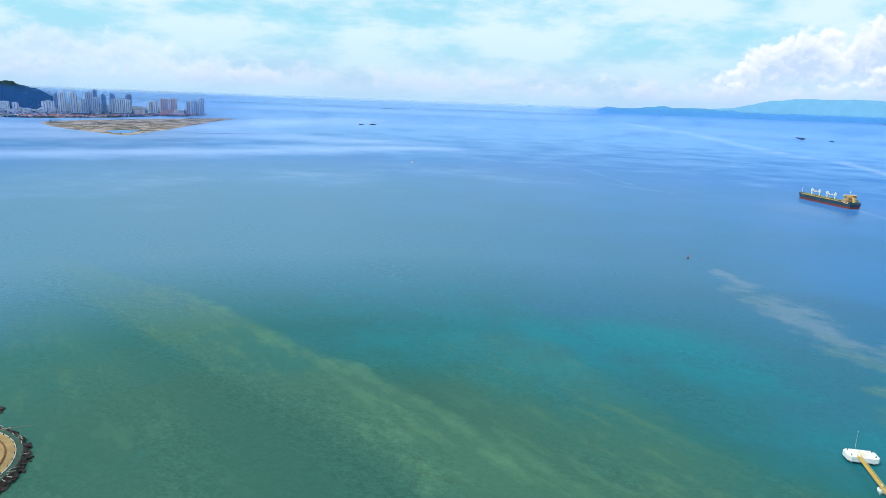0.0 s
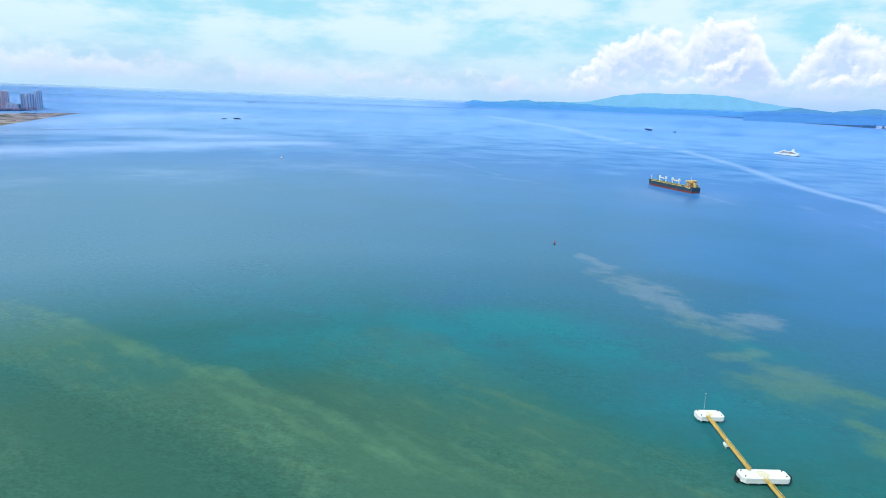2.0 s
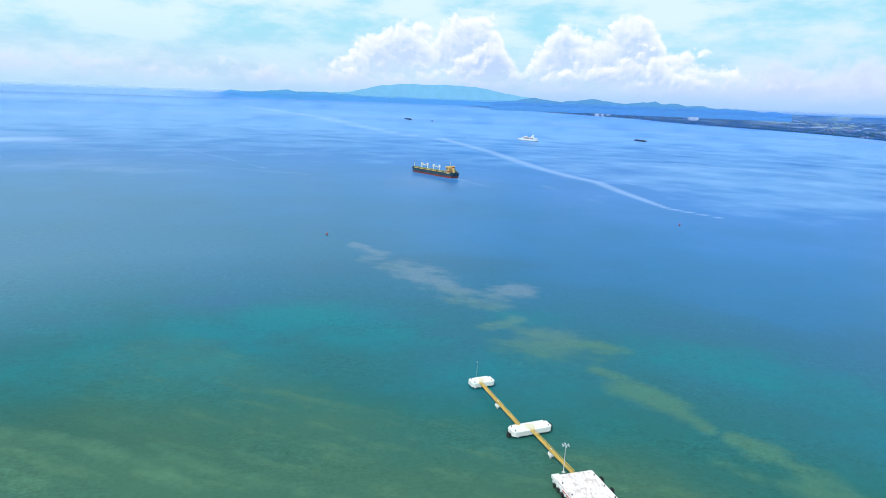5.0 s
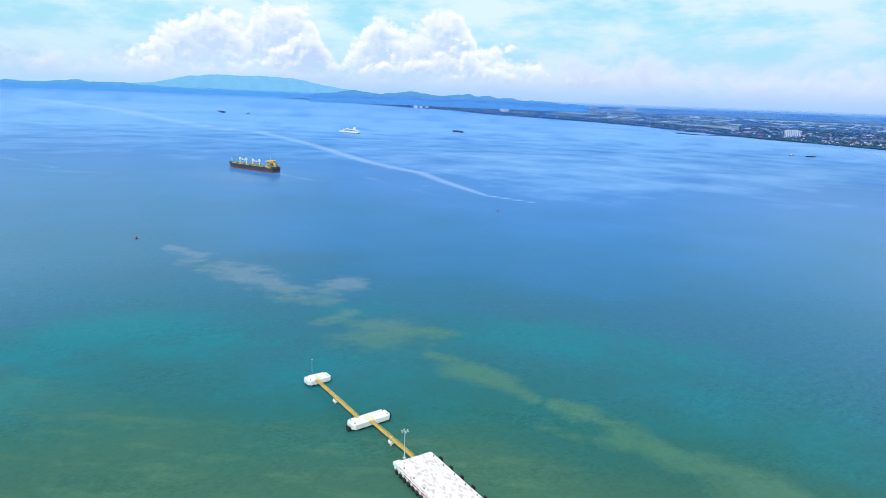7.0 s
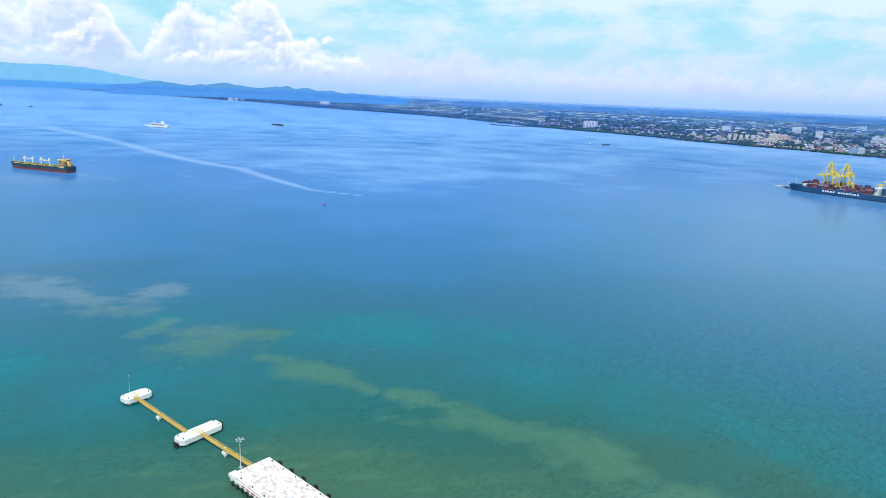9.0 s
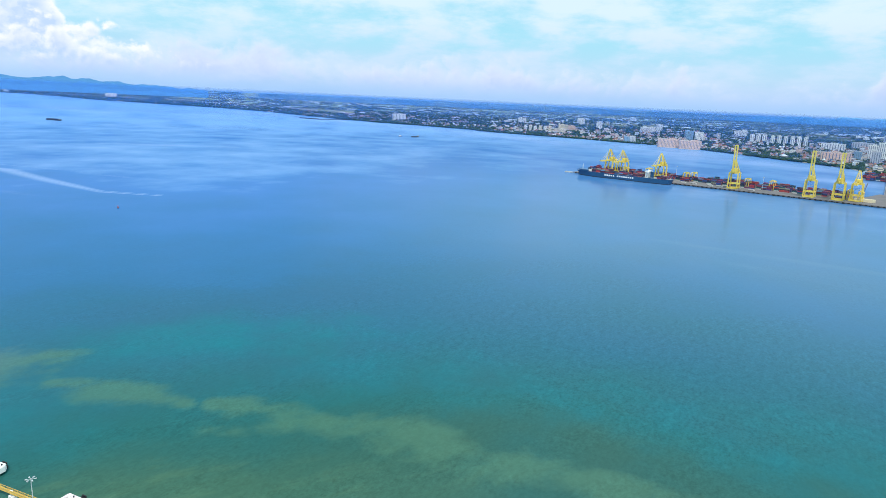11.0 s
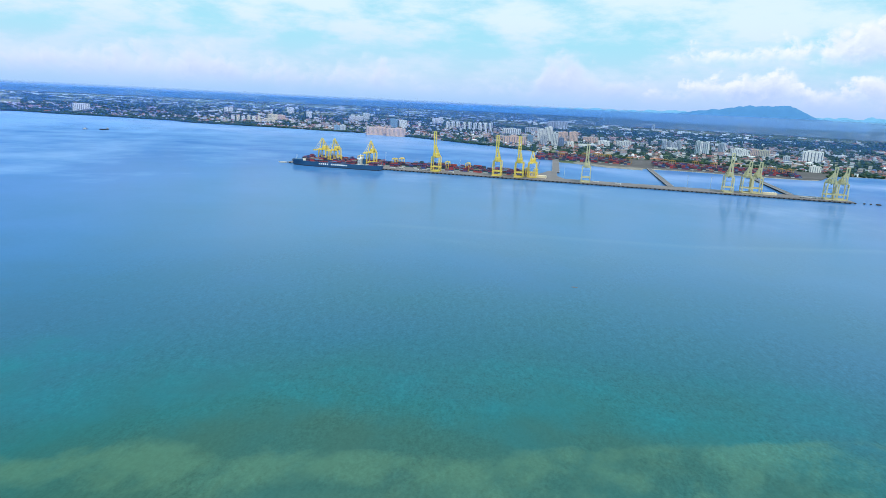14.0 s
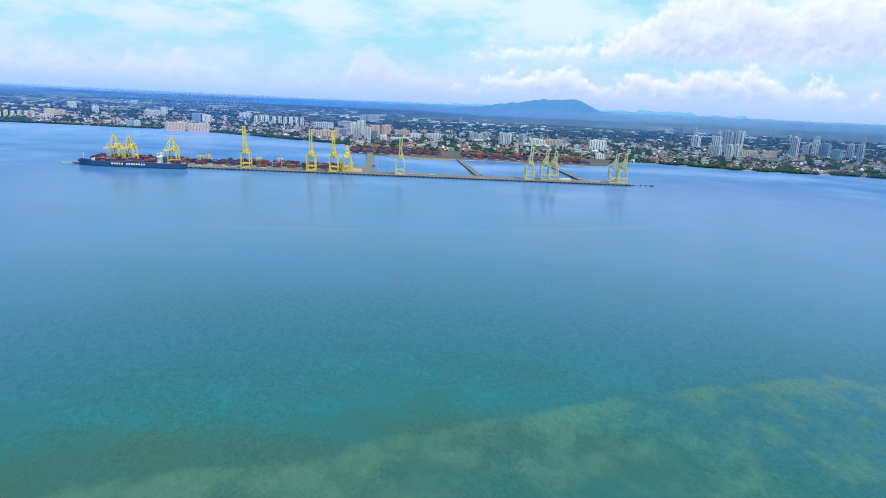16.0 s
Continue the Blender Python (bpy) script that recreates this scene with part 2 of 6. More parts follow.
    rim = ma(t, "MULTIPLY", nd(t, "ShaderNodeFresnel", 1.33), nd(t, "ShaderNodeMapRange", field("calm"), 0.0, 1.0, 0.38, 0.58))
    t.nodes.remove(p)
    t.links.new(nd(t, "ShaderNodeMixShader", rim, deep, gloss.outputs[0]), t.nodes["Material Output"].inputs[0])
    return m


def land_material(name, stops, sand=(0.40, 0.36, 0.30), grain=1.0, fields=False):
    m = bpy.data.materials.new(name)
    m.use_nodes = True
    t = m.node_tree
    p = t.nodes["Principled BSDF"]
    n = t.nodes.new("ShaderNodeAttribute")
    n.attribute_name = "true_place"
    at = n.outputs["Vector"]
    big = nd(t, "ShaderNodeTexNoise", at, None, 0.35 * grain, 6.0, 0.62)
    cells = nd(t, "ShaderNodeTexVoronoi", at, None, 1.3 * grain, feature="F1")
    plot = ma(t, "ADD", ma(t, "MULTIPLY", cells.node.outputs["Color"], 0.35), ma(t, "MULTIPLY", big, 0.75))
    colour = ramp(t, plot, stops)
    if fields:
        out = nd(t, "ShaderNodeVectorMath", at, operation="LENGTH").node.outputs["Value"]
        parts = t.nodes.new("ShaderNodeSeparateXYZ")
        t.links.new(at, parts.inputs[0])
        turned = ma(t, "ARCTAN2", parts.outputs[0], parts.outputs[1])
        north = step(t, turned, radians(96.0), radians(114.0), 1.0, 0.12)
        belt = ma(t, "MULTIPLY", ma(t, "MULTIPLY", step(t, out, 24.0, 32.0), step(t, out, 90.0, 200.0, 1.0, 0.2)), north)
        patch = step(t, nd(t, "ShaderNodeTexNoise", at, None, 0.16, 6.0, 0.66), 0.47, 0.56)
        colour = mixc(t, ma(t, "MULTIPLY", ma(t, "MULTIPLY", belt, patch), 0.85), colour, mixc(t, cells.node.outputs["Color"], (0.10, 0.15, 0.06), (0.46, 0.44, 0.34)))
        strip_at = nd(t, "ShaderNodeCombineXYZ", ma(t, "MULTIPLY", turned, 16.0), ma(t, "DIVIDE", 420.0, out), 0.0)
        strip = nd(t, "ShaderNodeTexNoise", strip_at, None, 1.0, 5.0, 0.62)
        deep = step(t, out, 34.0, 46.0)
        colour = mixc(t, ma(t, "MULTIPLY", deep, step(t, strip, 0.40, 0.46)), colour, (0.012, 0.030, 0.034))
        colour = mixc(t, ma(t, "MULTIPLY", ma(t, "MULTIPLY", deep, north), step(t, strip, 0.50, 0.56)), colour, (0.30, 0.35, 0.22))
        shaded = step(t, turned, radians(46.0), radians(62.0), 0.9, 0.0)
        colour = mixc(t, ma(t, "MULTIPLY", deep, shaded), colour, (0.016, 0.040, 0.036))
    edge = t.nodes.new("ShaderNodeAttribute")
    edge.attribute_name = "edge"
    colour = mixc(t, step(t, edge.outputs["Fac"], 0.75, 1.0), colour, sand)
    fine = nd(t, "ShaderNodeTexNoise", at, None, 12.0, 4.0, 0.6)
    tone = nd(t, "ShaderNodeVectorMath", colour, None, operation="SCALE")
    t.links.new(nd(t, "ShaderNodeMapRange", fine, 0.3, 0.7, 0.7, 1.3), tone.node.inputs["Scale"])
    t.links.new(tone, p.inputs["Base Color"])
    p.inputs["Roughness"].default_value = 0.95
    p.inputs["Specular IOR Level"].default_value = 0.15
    return m


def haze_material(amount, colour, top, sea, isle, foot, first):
    """A sheet standing in for thin sea haze: mostly clear, scatters a little, thins out upwards."""
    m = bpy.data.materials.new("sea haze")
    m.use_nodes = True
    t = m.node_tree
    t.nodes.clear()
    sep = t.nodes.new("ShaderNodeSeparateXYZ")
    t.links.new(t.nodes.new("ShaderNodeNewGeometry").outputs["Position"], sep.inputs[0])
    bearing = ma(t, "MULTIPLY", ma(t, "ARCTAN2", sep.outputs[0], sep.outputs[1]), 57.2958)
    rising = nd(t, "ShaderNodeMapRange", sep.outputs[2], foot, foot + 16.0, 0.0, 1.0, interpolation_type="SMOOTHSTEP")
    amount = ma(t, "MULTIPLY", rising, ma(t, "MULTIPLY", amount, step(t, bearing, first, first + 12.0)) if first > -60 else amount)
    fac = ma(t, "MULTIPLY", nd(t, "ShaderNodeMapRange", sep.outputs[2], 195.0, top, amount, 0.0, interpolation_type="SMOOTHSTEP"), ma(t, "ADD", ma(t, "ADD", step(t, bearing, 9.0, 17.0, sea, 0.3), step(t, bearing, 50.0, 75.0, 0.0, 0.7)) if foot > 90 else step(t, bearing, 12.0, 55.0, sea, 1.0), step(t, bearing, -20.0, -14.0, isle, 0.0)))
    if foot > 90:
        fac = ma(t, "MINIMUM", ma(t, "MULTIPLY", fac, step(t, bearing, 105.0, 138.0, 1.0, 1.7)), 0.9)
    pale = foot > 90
    # tint paled at both ends to replace sunlight the sheets lack there
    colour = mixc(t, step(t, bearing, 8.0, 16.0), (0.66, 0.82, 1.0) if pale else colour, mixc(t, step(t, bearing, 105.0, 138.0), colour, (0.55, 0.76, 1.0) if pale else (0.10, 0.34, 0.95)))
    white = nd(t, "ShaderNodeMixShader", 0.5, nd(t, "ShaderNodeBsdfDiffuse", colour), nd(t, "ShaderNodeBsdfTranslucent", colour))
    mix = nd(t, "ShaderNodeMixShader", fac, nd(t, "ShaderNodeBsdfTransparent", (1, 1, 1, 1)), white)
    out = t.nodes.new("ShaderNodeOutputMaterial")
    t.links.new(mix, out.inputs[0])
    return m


def haze_glow_material(name, glow):
    """Hills as a plain backdrop; the miles of lit air are painted as emission."""
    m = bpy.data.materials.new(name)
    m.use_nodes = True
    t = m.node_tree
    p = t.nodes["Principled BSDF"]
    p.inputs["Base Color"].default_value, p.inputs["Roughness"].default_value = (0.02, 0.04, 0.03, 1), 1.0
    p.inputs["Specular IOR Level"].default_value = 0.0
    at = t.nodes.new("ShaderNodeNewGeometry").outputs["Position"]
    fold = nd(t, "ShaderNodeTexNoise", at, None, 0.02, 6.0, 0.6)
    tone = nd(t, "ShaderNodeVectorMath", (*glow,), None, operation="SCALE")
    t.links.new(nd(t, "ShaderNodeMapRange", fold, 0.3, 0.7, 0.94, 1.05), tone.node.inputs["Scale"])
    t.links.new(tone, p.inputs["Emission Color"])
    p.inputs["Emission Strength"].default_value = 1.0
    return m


def deck_material():
    """White paint on concrete, worn through in ragged patches."""
    m = material("worn white deck paint", (0.80, 0.70, 0.71), 0.8, 0, 0.06, 0.5, 0.3)
    t = m.node_tree
    p = t.nodes["Principled BSDF"]
    at = t.nodes.new("ShaderNodeTexCoord").outputs["Object"]
    mp = nd(t, "ShaderNodeMapping", at, None, (0, 0, radians(30)), (1.0, 0.45, 1.0))
    patch = step(t, nd(t, "ShaderNodeTexNoise", mp, None, 0.7, 8.0, 0.66, 2.0, 0.0, 0.5), 0.515, 0.58, 0.0, 0.75)
    old = p.inputs["Base Color"].links[0].from_socket
    t.links.new(mixc(t, patch, old, (0.50, 0.37, 0.33)), p.inputs["Base Color"])
    return m


WATER = water_material()
DECK = deck_material()
WHARF = material("grey-brown wharf concrete", (0.17, 0.155, 0.16), 0.9, 0, 0.25, 0.05, 0.2)
FASCIA = material("stained wharf fascia", (0.24, 0.22, 0.22), 0.8, 0, 0.3, 0.1)
CONCRETE = material("pale concrete", (0.50, 0.49, 0.46), 0.85, 0, 0.2, 0.3, 0.3)
WHITE_CONC = material("whitewashed concrete", (0.78, 0.77, 0.74), 0.8, 0, 0.12, 0.4, 0.2)
STAIN = material("ochre stained concrete", (0.70, 0.62, 0.46), 0.85, 0, 0.25, 0.4)
OCHRE = material("ochre painted steel", (0.68, 0.43, 0.08), 0.55, 0, 0.2, 0.5, 0, 0.05)
POOL = material("weedy shallow pool", (0.030, 0.070, 0.050), 0.95, 0, 0.4, 0.5)
TIMBER = material("bleached timber", (0.34, 0.29, 0.24), 0.85, 0, 0.3, 0.8)
GRATING = material("ochre walkway grating", (0.58, 0.40, 0.13), 0.75, 0, 0.3, 1.5)
YELLOW = material("yellow painted steel", (0.78, 0.59, 0.11), 0.5, 0, 0.15, 0.5, 0, 0.05)
PALE_YELLOW = material("faded yellow steel", (0.60, 0.54, 0.30), 0.55, 0, 0.15, 0.3)
GREY_STEEL = material("grey steel", (0.36, 0.38, 0.38), 0.5, 0.3, 0.12, 0.3)
GALV = material("galvanised steel", (0.62, 0.65, 0.67), 0.4, 0.4, 0.08, 0.8)
RUBBER = material("black rubber", (0.018, 0.018, 0.02), 0.8, 0, 0.2, 1.0)
FENDER_PALE = material("chalky fender panel", (0.62, 0.63, 0.64), 0.7, 0, 0.2, 1.0)
RED_PAINT = material("red painted edge", (0.55, 0.06, 0.06), 0.6, 0, 0.2, 0.6)
HULL_GREEN = material("blue-green hull paint", (0.014, 0.050, 0.075), 0.5, 0, 0.4, 0.12)
HULL_BLUE = material("blue hull paint", (0.009, 0.070, 0.17), 0.45, 0, 0.15, 0.08)
HULL_WHITE = material("white ship paint", (0.80, 0.80, 0.78), 0.4, 0, 0.06, 0.2)
BOOT_RED = material("red boot topping", (0.20, 0.035, 0.026), 0.6, 0, 0.3, 0.12)
DECK_BROWN = material("rusty ship deck", (0.20, 0.13, 0.08), 0.8, 0, 0.25, 0.2)
HATCH_GREEN = material("olive hatch cover", (0.17, 0.20, 0.10), 0.7, 0, 0.2, 0.2)
CREAM = material("buff ship paint", (0.80, 0.52, 0.19), 0.5, 0, 0.1, 0.3)
CRANE_WHITE = material("cream crane paint", (0.78, 0.70, 0.52), 0.5, 0, 0.1, 0.3)
NAVY = material("black hull paint", (0.012, 0.02, 0.04), 0.6, 0, 0.2, 0.1)
GLASS = material("dark window glass", (0.06, 0.09, 0.13), 0.15, 0, 0.1, 0.2)
BUOY_RED = material("red buoy paint", (0.50, 0.03, 0.03), 0.5, 0, 0.15, 1.0)
ROCK = material("dark wet rock", (0.040, 0.024, 0.022), 0.8, 0, 0.5, 1.2, 0.6, 0.5)
SOIL = material("rust brown soil", (0.20, 0.075, 0.035), 0.95, 0, 0.5, 0.6, 0.3)
SAND_PATH = material("ochre sand paving", (0.33, 0.21, 0.085), 0.9, 0, 0.35, 0.5, 0.2)
LEAF = material("dark tree leaves", (0.045, 0.085, 0.03), 0.9, 0, 0.4, 0.4, island=[(0.014, 0.042, 0.030), (0.022, 0.056, 0.032), (0.042, 0.080, 0.032), (0.016, 0.046, 0.032)], specular=0.2)
# the blue in this colour paints in haze that the sheets leave off
HILL = material("wooded hillside in haze blue", (0.016, 0.045, 0.060), 0.95, 0, 0.5, 0.02, specular=0.1)
# far hills glow in haze blue: the haze is put into the emission
FAR_HAZE_GLOW = haze_glow_material("far mountain haze", (0.19, 0.52, 0.90))
MID_HAZE_GLOW = haze_glow_material("cape in haze", (0.10, 0.38, 0.80))
NEAR_HAZE_GLOW = haze_glow_material("inland hills hazed blue", (0.090, 0.31, 0.72))
LAND = land_material("coastal plain", [(0.3, (0.016, 0.036, 0.024)), (0.50, (0.026, 0.052, 0.030)), (0.56, (0.09, 0.13, 0.055)), (0.64, (0.05, 0.085, 0.04)), (0.70, (0.20, 0.21, 0.13)), (0.88, (0.30, 0.28, 0.24))], fields=True)
YARD = land_material("container yard paving", [(0.3, (0.07, 0.07, 0.075)), (0.7, (0.12, 0.115, 0.12))], (0.13, 0.12, 0.10))
TOWN = land_material("town ground", [(0.2, (0.045, 0.085, 0.04)), (0.5, (0.07, 0.11, 0.05)), (0.6, (0.20, 0.19, 0.17)), (0.8, (0.28, 0.26, 0.24))])
SANDFLAT = land_material("reclaimed sand", [(0.3, (0.045, 0.065, 0.035)), (0.47, (0.09, 0.09, 0.05)), (0.54, (0.26, 0.18, 0.13)), (0.66, (0.40, 0.32, 0.27)), (0.8, (0.50, 0.44, 0.40))], grain=5.0)
BOXES = material("painted freight containers", (0.3, 0.1, 0.1), 0.55, 0, 0.2, 0.3, island=[
    (0.30, 0.022, 0.055), (0.11, 0.02, 0.04), (0.02, 0.07, 0.26), (0.20, 0.03, 0.035), (0.012, 0.03, 0.10), (0.34, 0.05, 0.06), (0.26, 0.04, 0.06), (0.02, 0.06, 0.20),
    (0.022, 0.03, 0.05), (0.05, 0.14, 0.36), (0.02, 0.10, 0.12), (0.55, 0.56, 0.58), (0.28, 0.03, 0.06), (0.07, 0.08, 0.12), (0.12, 0.03, 0.10), (0.36, 0.03, 0.06), (0.12, 0.26, 0.45), (0.30, 0.27, 0.20), (0.015, 0.025, 0.07), (0.40, 0.06, 0.05)])
ROOFS = material("tiled and sheet roofs", (0.4, 0.2, 0.1), 0.8, 0, 0.15, 0.3, island=[
    (0.36, 0.10, 0.06), (0.22, 0.06, 0.05), (0.12, 0.13, 0.16), (0.40, 0.42, 0.45), (0.34, 0.13, 0.07), (0.76, 0.77, 0.78), (0.10, 0.09, 0.09), (0.30, 0.09, 0.06), (0.07, 0.13, 0.28), (0.42, 0.20, 0.12), (0.22, 0.25, 0.29), (0.16, 0.11, 0.10), (0.26, 0.08, 0.06), (0.55, 0.57, 0.60)])
WALLS = material("rendered house walls", (0.6, 0.6, 0.55), 0.85, 0, 0.1, 0.3, island=[
    (0.80, 0.80, 0.79), (0.34, 0.35, 0.38), (0.52, 0.44, 0.38), (0.26, 0.26, 0.29), (0.74, 0.74, 0.76), (0.50, 0.36, 0.30), (0.40, 0.34, 0.32)])
TOWER_MATS = {
    "white": material("white tower render", (0.80, 0.80, 0.78), 0.7, 0, 0.06, 0.1, 0, 0.06),
    "grey": material("pale grey tower render", (0.52, 0.55, 0.60), 0.7, 0, 0.08, 0.1, 0, 0.08),
    "cream": material("cream tower render", (0.72, 0.62, 0.45), 0.75, 0, 0.08, 0.1, 0, 0.06),
    "pink": material("salmon tower render", (0.70, 0.48, 0.38), 0.75, 0, 0.08, 0.1, 0, 0.06),
    "blue": material("blue glass cladding", (0.22, 0.36, 0.50), 0.25, 0, 0.1, 0.1, 0, 0.1),
    "dark": material("dark tower cladding", (0.17, 0.24, 0.36), 0.4, 0, 0.1, 0.1, 0, 0.1)}
STRIP = material("shaded window bays", (0.13, 0.17, 0.24), 0.4, 0, 0.15, 0.2)
RED_ROOF = material("red roof tiles", (0.42, 0.11, 0.06), 0.8, 0, 0.15, 0.3)

# ---- helpers for shapes ----
EYE, NEAR, FAR = 200.0, 3400.0, 4850.0


def far(d):
    """Past NEAR the sheet of sea and land rises gently towards the skyline, and what stands on it is drawn in to match."""
    d = np.asarray(d, float)
    return np.where(d <= NEAR, d, FAR - (FAR - NEAR) ** 2 / (np.maximum(d, NEAR) - NEAR + FAR - NEAR))


def spots(b, d, h=0.0):
    b, d = np.radians(np.asarray(b, float)), np.asarray(d, float)
    r = far(d)
    s = r / d
    return np.stack([np.sin(b) * r, np.cos(b) * r, EYE - s * (EYE - h) + 0 * b], -1)


def stand(b, d, h=0.0, turn=0.0):
    """The pose of a thing at a bearing and distance from the lookout; turn is its yaw against the line of sight."""
    p = spots(b, d, h)
    s = float(far(d)) / d
    return Matrix.Translation(Vector(p.tolist())) @ Matrix.Rotation(radians(turn - b), 4, "Z") @ Matrix.Scale(s, 4)


class Shape:
    def __init__(self):
        self.v, self.f = [], []

    def add(self, verts, faces):
        k = len(self.v)
        self.v += [tuple(p) for p in verts]
        self.f += [tuple(i + k for i in q) for q in faces]
        return self

    def box(self, c, s, yaw=0.0):
        ca, sa = math.cos(radians(yaw)), math.sin(radians(yaw))
        out = []
        for z in (-0.5, 0.5):
            for x, y in ((-0.5, -0.5), (0.5, -0.5), (0.5, 0.5), (-0.5, 0.5)):
                px, py = x * s[0], y * s[1]
                out.append((c[0] + px * ca - py * sa, c[1] + px * sa + py * ca, c[2] + z * s[2]))
        return self.add(out, ((3, 2, 1, 0), (4, 5, 6, 7), (0, 1, 5, 4), (1, 2, 6, 5), (2, 3, 7, 6), (3, 0, 4, 7)))

    def beam(self, a, b, w, h=None):
        a, b = Vector(a), Vector(b)
        h = h or w
        d = (b - a).normalized()
        up = Vector((0, 0, 1)) if abs(d.z) < 0.95 else Vector((1, 0, 0))
        x = d.cross(up).normalized() * (w / 2)
        y = x.cross(d).normalized() * (h / 2)
        out = [p + q for p in (a, b) for q in (-x - y, x - y, x + y, -x + y)]
        return self.add(out, ((3, 2, 1, 0), (4, 5, 6, 7), (0, 1, 5, 4), (1, 2, 6, 5), (2, 3, 7, 6), (3, 0, 4, 7)))

    def rod(self, a, b, r, r2=None, n=8):
        a, b = Vector(a), Vector(b)
        r2 = r if r2 is None else r2
        d = (b - a).normalized()
        up = Vector((0, 0, 1)) if abs(d.z) < 0.95 else Vector((1, 0, 0))
        x = d.cross(up).normalized()
        y = x.cross(d).normalized()
        ring = [(math.cos(i * math.tau / n), math.sin(i * math.tau / n)) for i in range(n)]
        out = [a + (x * c + y * s) * r for c, s in ring] + [b + (x * c + y * s) * r2 for c, s in ring]
        faces = [(i, (i + 1) % n, n + (i + 1) % n, n + i) for i in range(n)]
        return self.add(out, faces + [tuple(range(n))[::-1], tuple(range(n, 2 * n))])

    def rings(self, loops, caps=True):
        n = len(loops[0])
        out = [p for l in loops for p in l]
        faces = [(k * n + i, k * n + (i + 1) % n, (k + 1) * n + (i + 1) % n, (k + 1) * n + i) for k in range(len(loops) - 1) for i in range(n)]
        if caps:
            faces += [tuple(range(n))[::-1], tuple(range((len(loops) - 1) * n, len(loops) * n))]
        return self.add(out, faces)

    def slab(self, outline, z0, z1, bevel=0.0):
        """A prism with a bevelled upper edge."""
        cx = sum(p[0] for p in outline) / len(outline)
        cy = sum(p[1] for p in outline) / len(outline)

        def ring(z, inset):
            out = []
            for x, y in outline:
                l = math.hypot(x - cx, y - cy)
                k = 1 - inset / l
                out.append((cx + (x - cx) * k, cy + (y - cy) * k, z))
            return out
        loops = [ring(z0, 0), ring(z1 - bevel, 0)] + ([ring(z1, bevel)] if bevel else [])
        return self.rings(loops)

    def mesh(self, name, mat):
        me = bpy.data.meshes.new(name)
        me.from_pydata(self.v, [], self.f)
        me.materials.append(mat)
        return me

    def thing(self, name, mat, m=None):
        ob = new(name, self.mesh(name, mat))
        if m is not None:
            ob.matrix_world = m
        return ob


def part(name, shape, mat, parent, label="", m=None):
    ob = new(name, shape.mesh(name, mat) if isinstance(shape, Shape) else shape)
    ob.parent = parent
    if m is not None:
        ob.matrix_basis = m
    if label:
        ob["label"] = label
    return ob


def base(name, m):
    ob = new(name)
    ob.empty_display_size = 1
    ob.matrix_world = m
    return ob


def arrays(name, v, f, mat, fields=()):
    """A mesh from arrays of places and of triangles or quads, with fields of values on its points."""
    me = bpy.data.meshes.new(name)
    me.from_pydata(np.asarray(v).tolist(), [], np.asarray(f).tolist())
    me.materials.append(mat)
    for key, values in fields:
        values = np.asarray(values, np.float32)
        kind = "FLOAT" if values.ndim == 1 else "FLOAT_VECTOR"
        me.attributes.new(key, kind, "POINT").data.foreach_set("value" if kind == "FLOAT" else "vector", values.ravel())
    return me


def sheet(rows, cols):
    i, j = np.meshgrid(np.arange(rows - 1), np.arange(cols - 1), indexing="ij")
    k = (i * cols + j).ravel()
    return np.stack([k, k + 1, k + cols + 1, k + cols], -1)


def smooth(me):
    me.polygons.foreach_set("use_smooth", [True] * len(me.polygons))


# ---- sea ----


def trail(x, y, points, half=None, ahead=0.35):
    """1 on a line of (bearing, distance) spots, falling to 0 at half metres (or each spot's own third number); faster on the far side."""
    p = np.array([[math.sin(radians(q[0])) * q[1], math.cos(radians(q[0])) * q[1]] for q in points])
    wide = [half or q[2] for q in points]
    best = np.full(x.shape, 9e9)
    for k in range(len(p) - 1):
        a, c = p[k], p[k + 1]
        e = c - a
        t = np.clip(((x - a[0]) * e[0] + (y - a[1]) * e[1]) / (e @ e), 0, 1)
        dx, dy = x - a[0] - t * e[0], y - a[1] - t * e[1]
        out = np.hypot(dx, dy) / (wide[k] + (wide[k + 1] - wide[k]) * t)
        beyond = np.hypot(x, y) > np.hypot(a[0] + t * e[0], a[1] + t * e[1])
        best = np.minimum(best, np.where(beyond, out / ahead, out))
    return np.clip(1 - best, 0, 1)


# fresh silt drifting from the outfall: bearing, distance, half width
PLUMES = (((24.3, 890, 14), (27, 805, 46), (30.3, 740, 60), (33.4, 672, 52), (34.2, 648, 30)), ((34.2, 640, 26), (36.8, 648, 56), (39.2, 690, 44)), ((36.6, 562, 22), (40.2, 588, 22)),
          ((39.8, 522, 36), (43, 534, 68), (46.8, 538, 40)), ((47.2, 480, 16), (51.1, 457, 32), (54.4, 436, 32), (57, 418, 12)), ((59.4, 414, 12), (62.1, 404, 28), (66, 387, 30)), ((58.5, 380, 16), (64.5, 374, 18)),
          ((68.8, 376, 20), (73.7, 374, 36), (77.7, 361, 38), (81, 349, 34), (85.5, 336, 36), (93.3, 337, 30)), ((93, 334, 26), (97, 326, 30), (102, 322, 32), (108, 326, 40)))
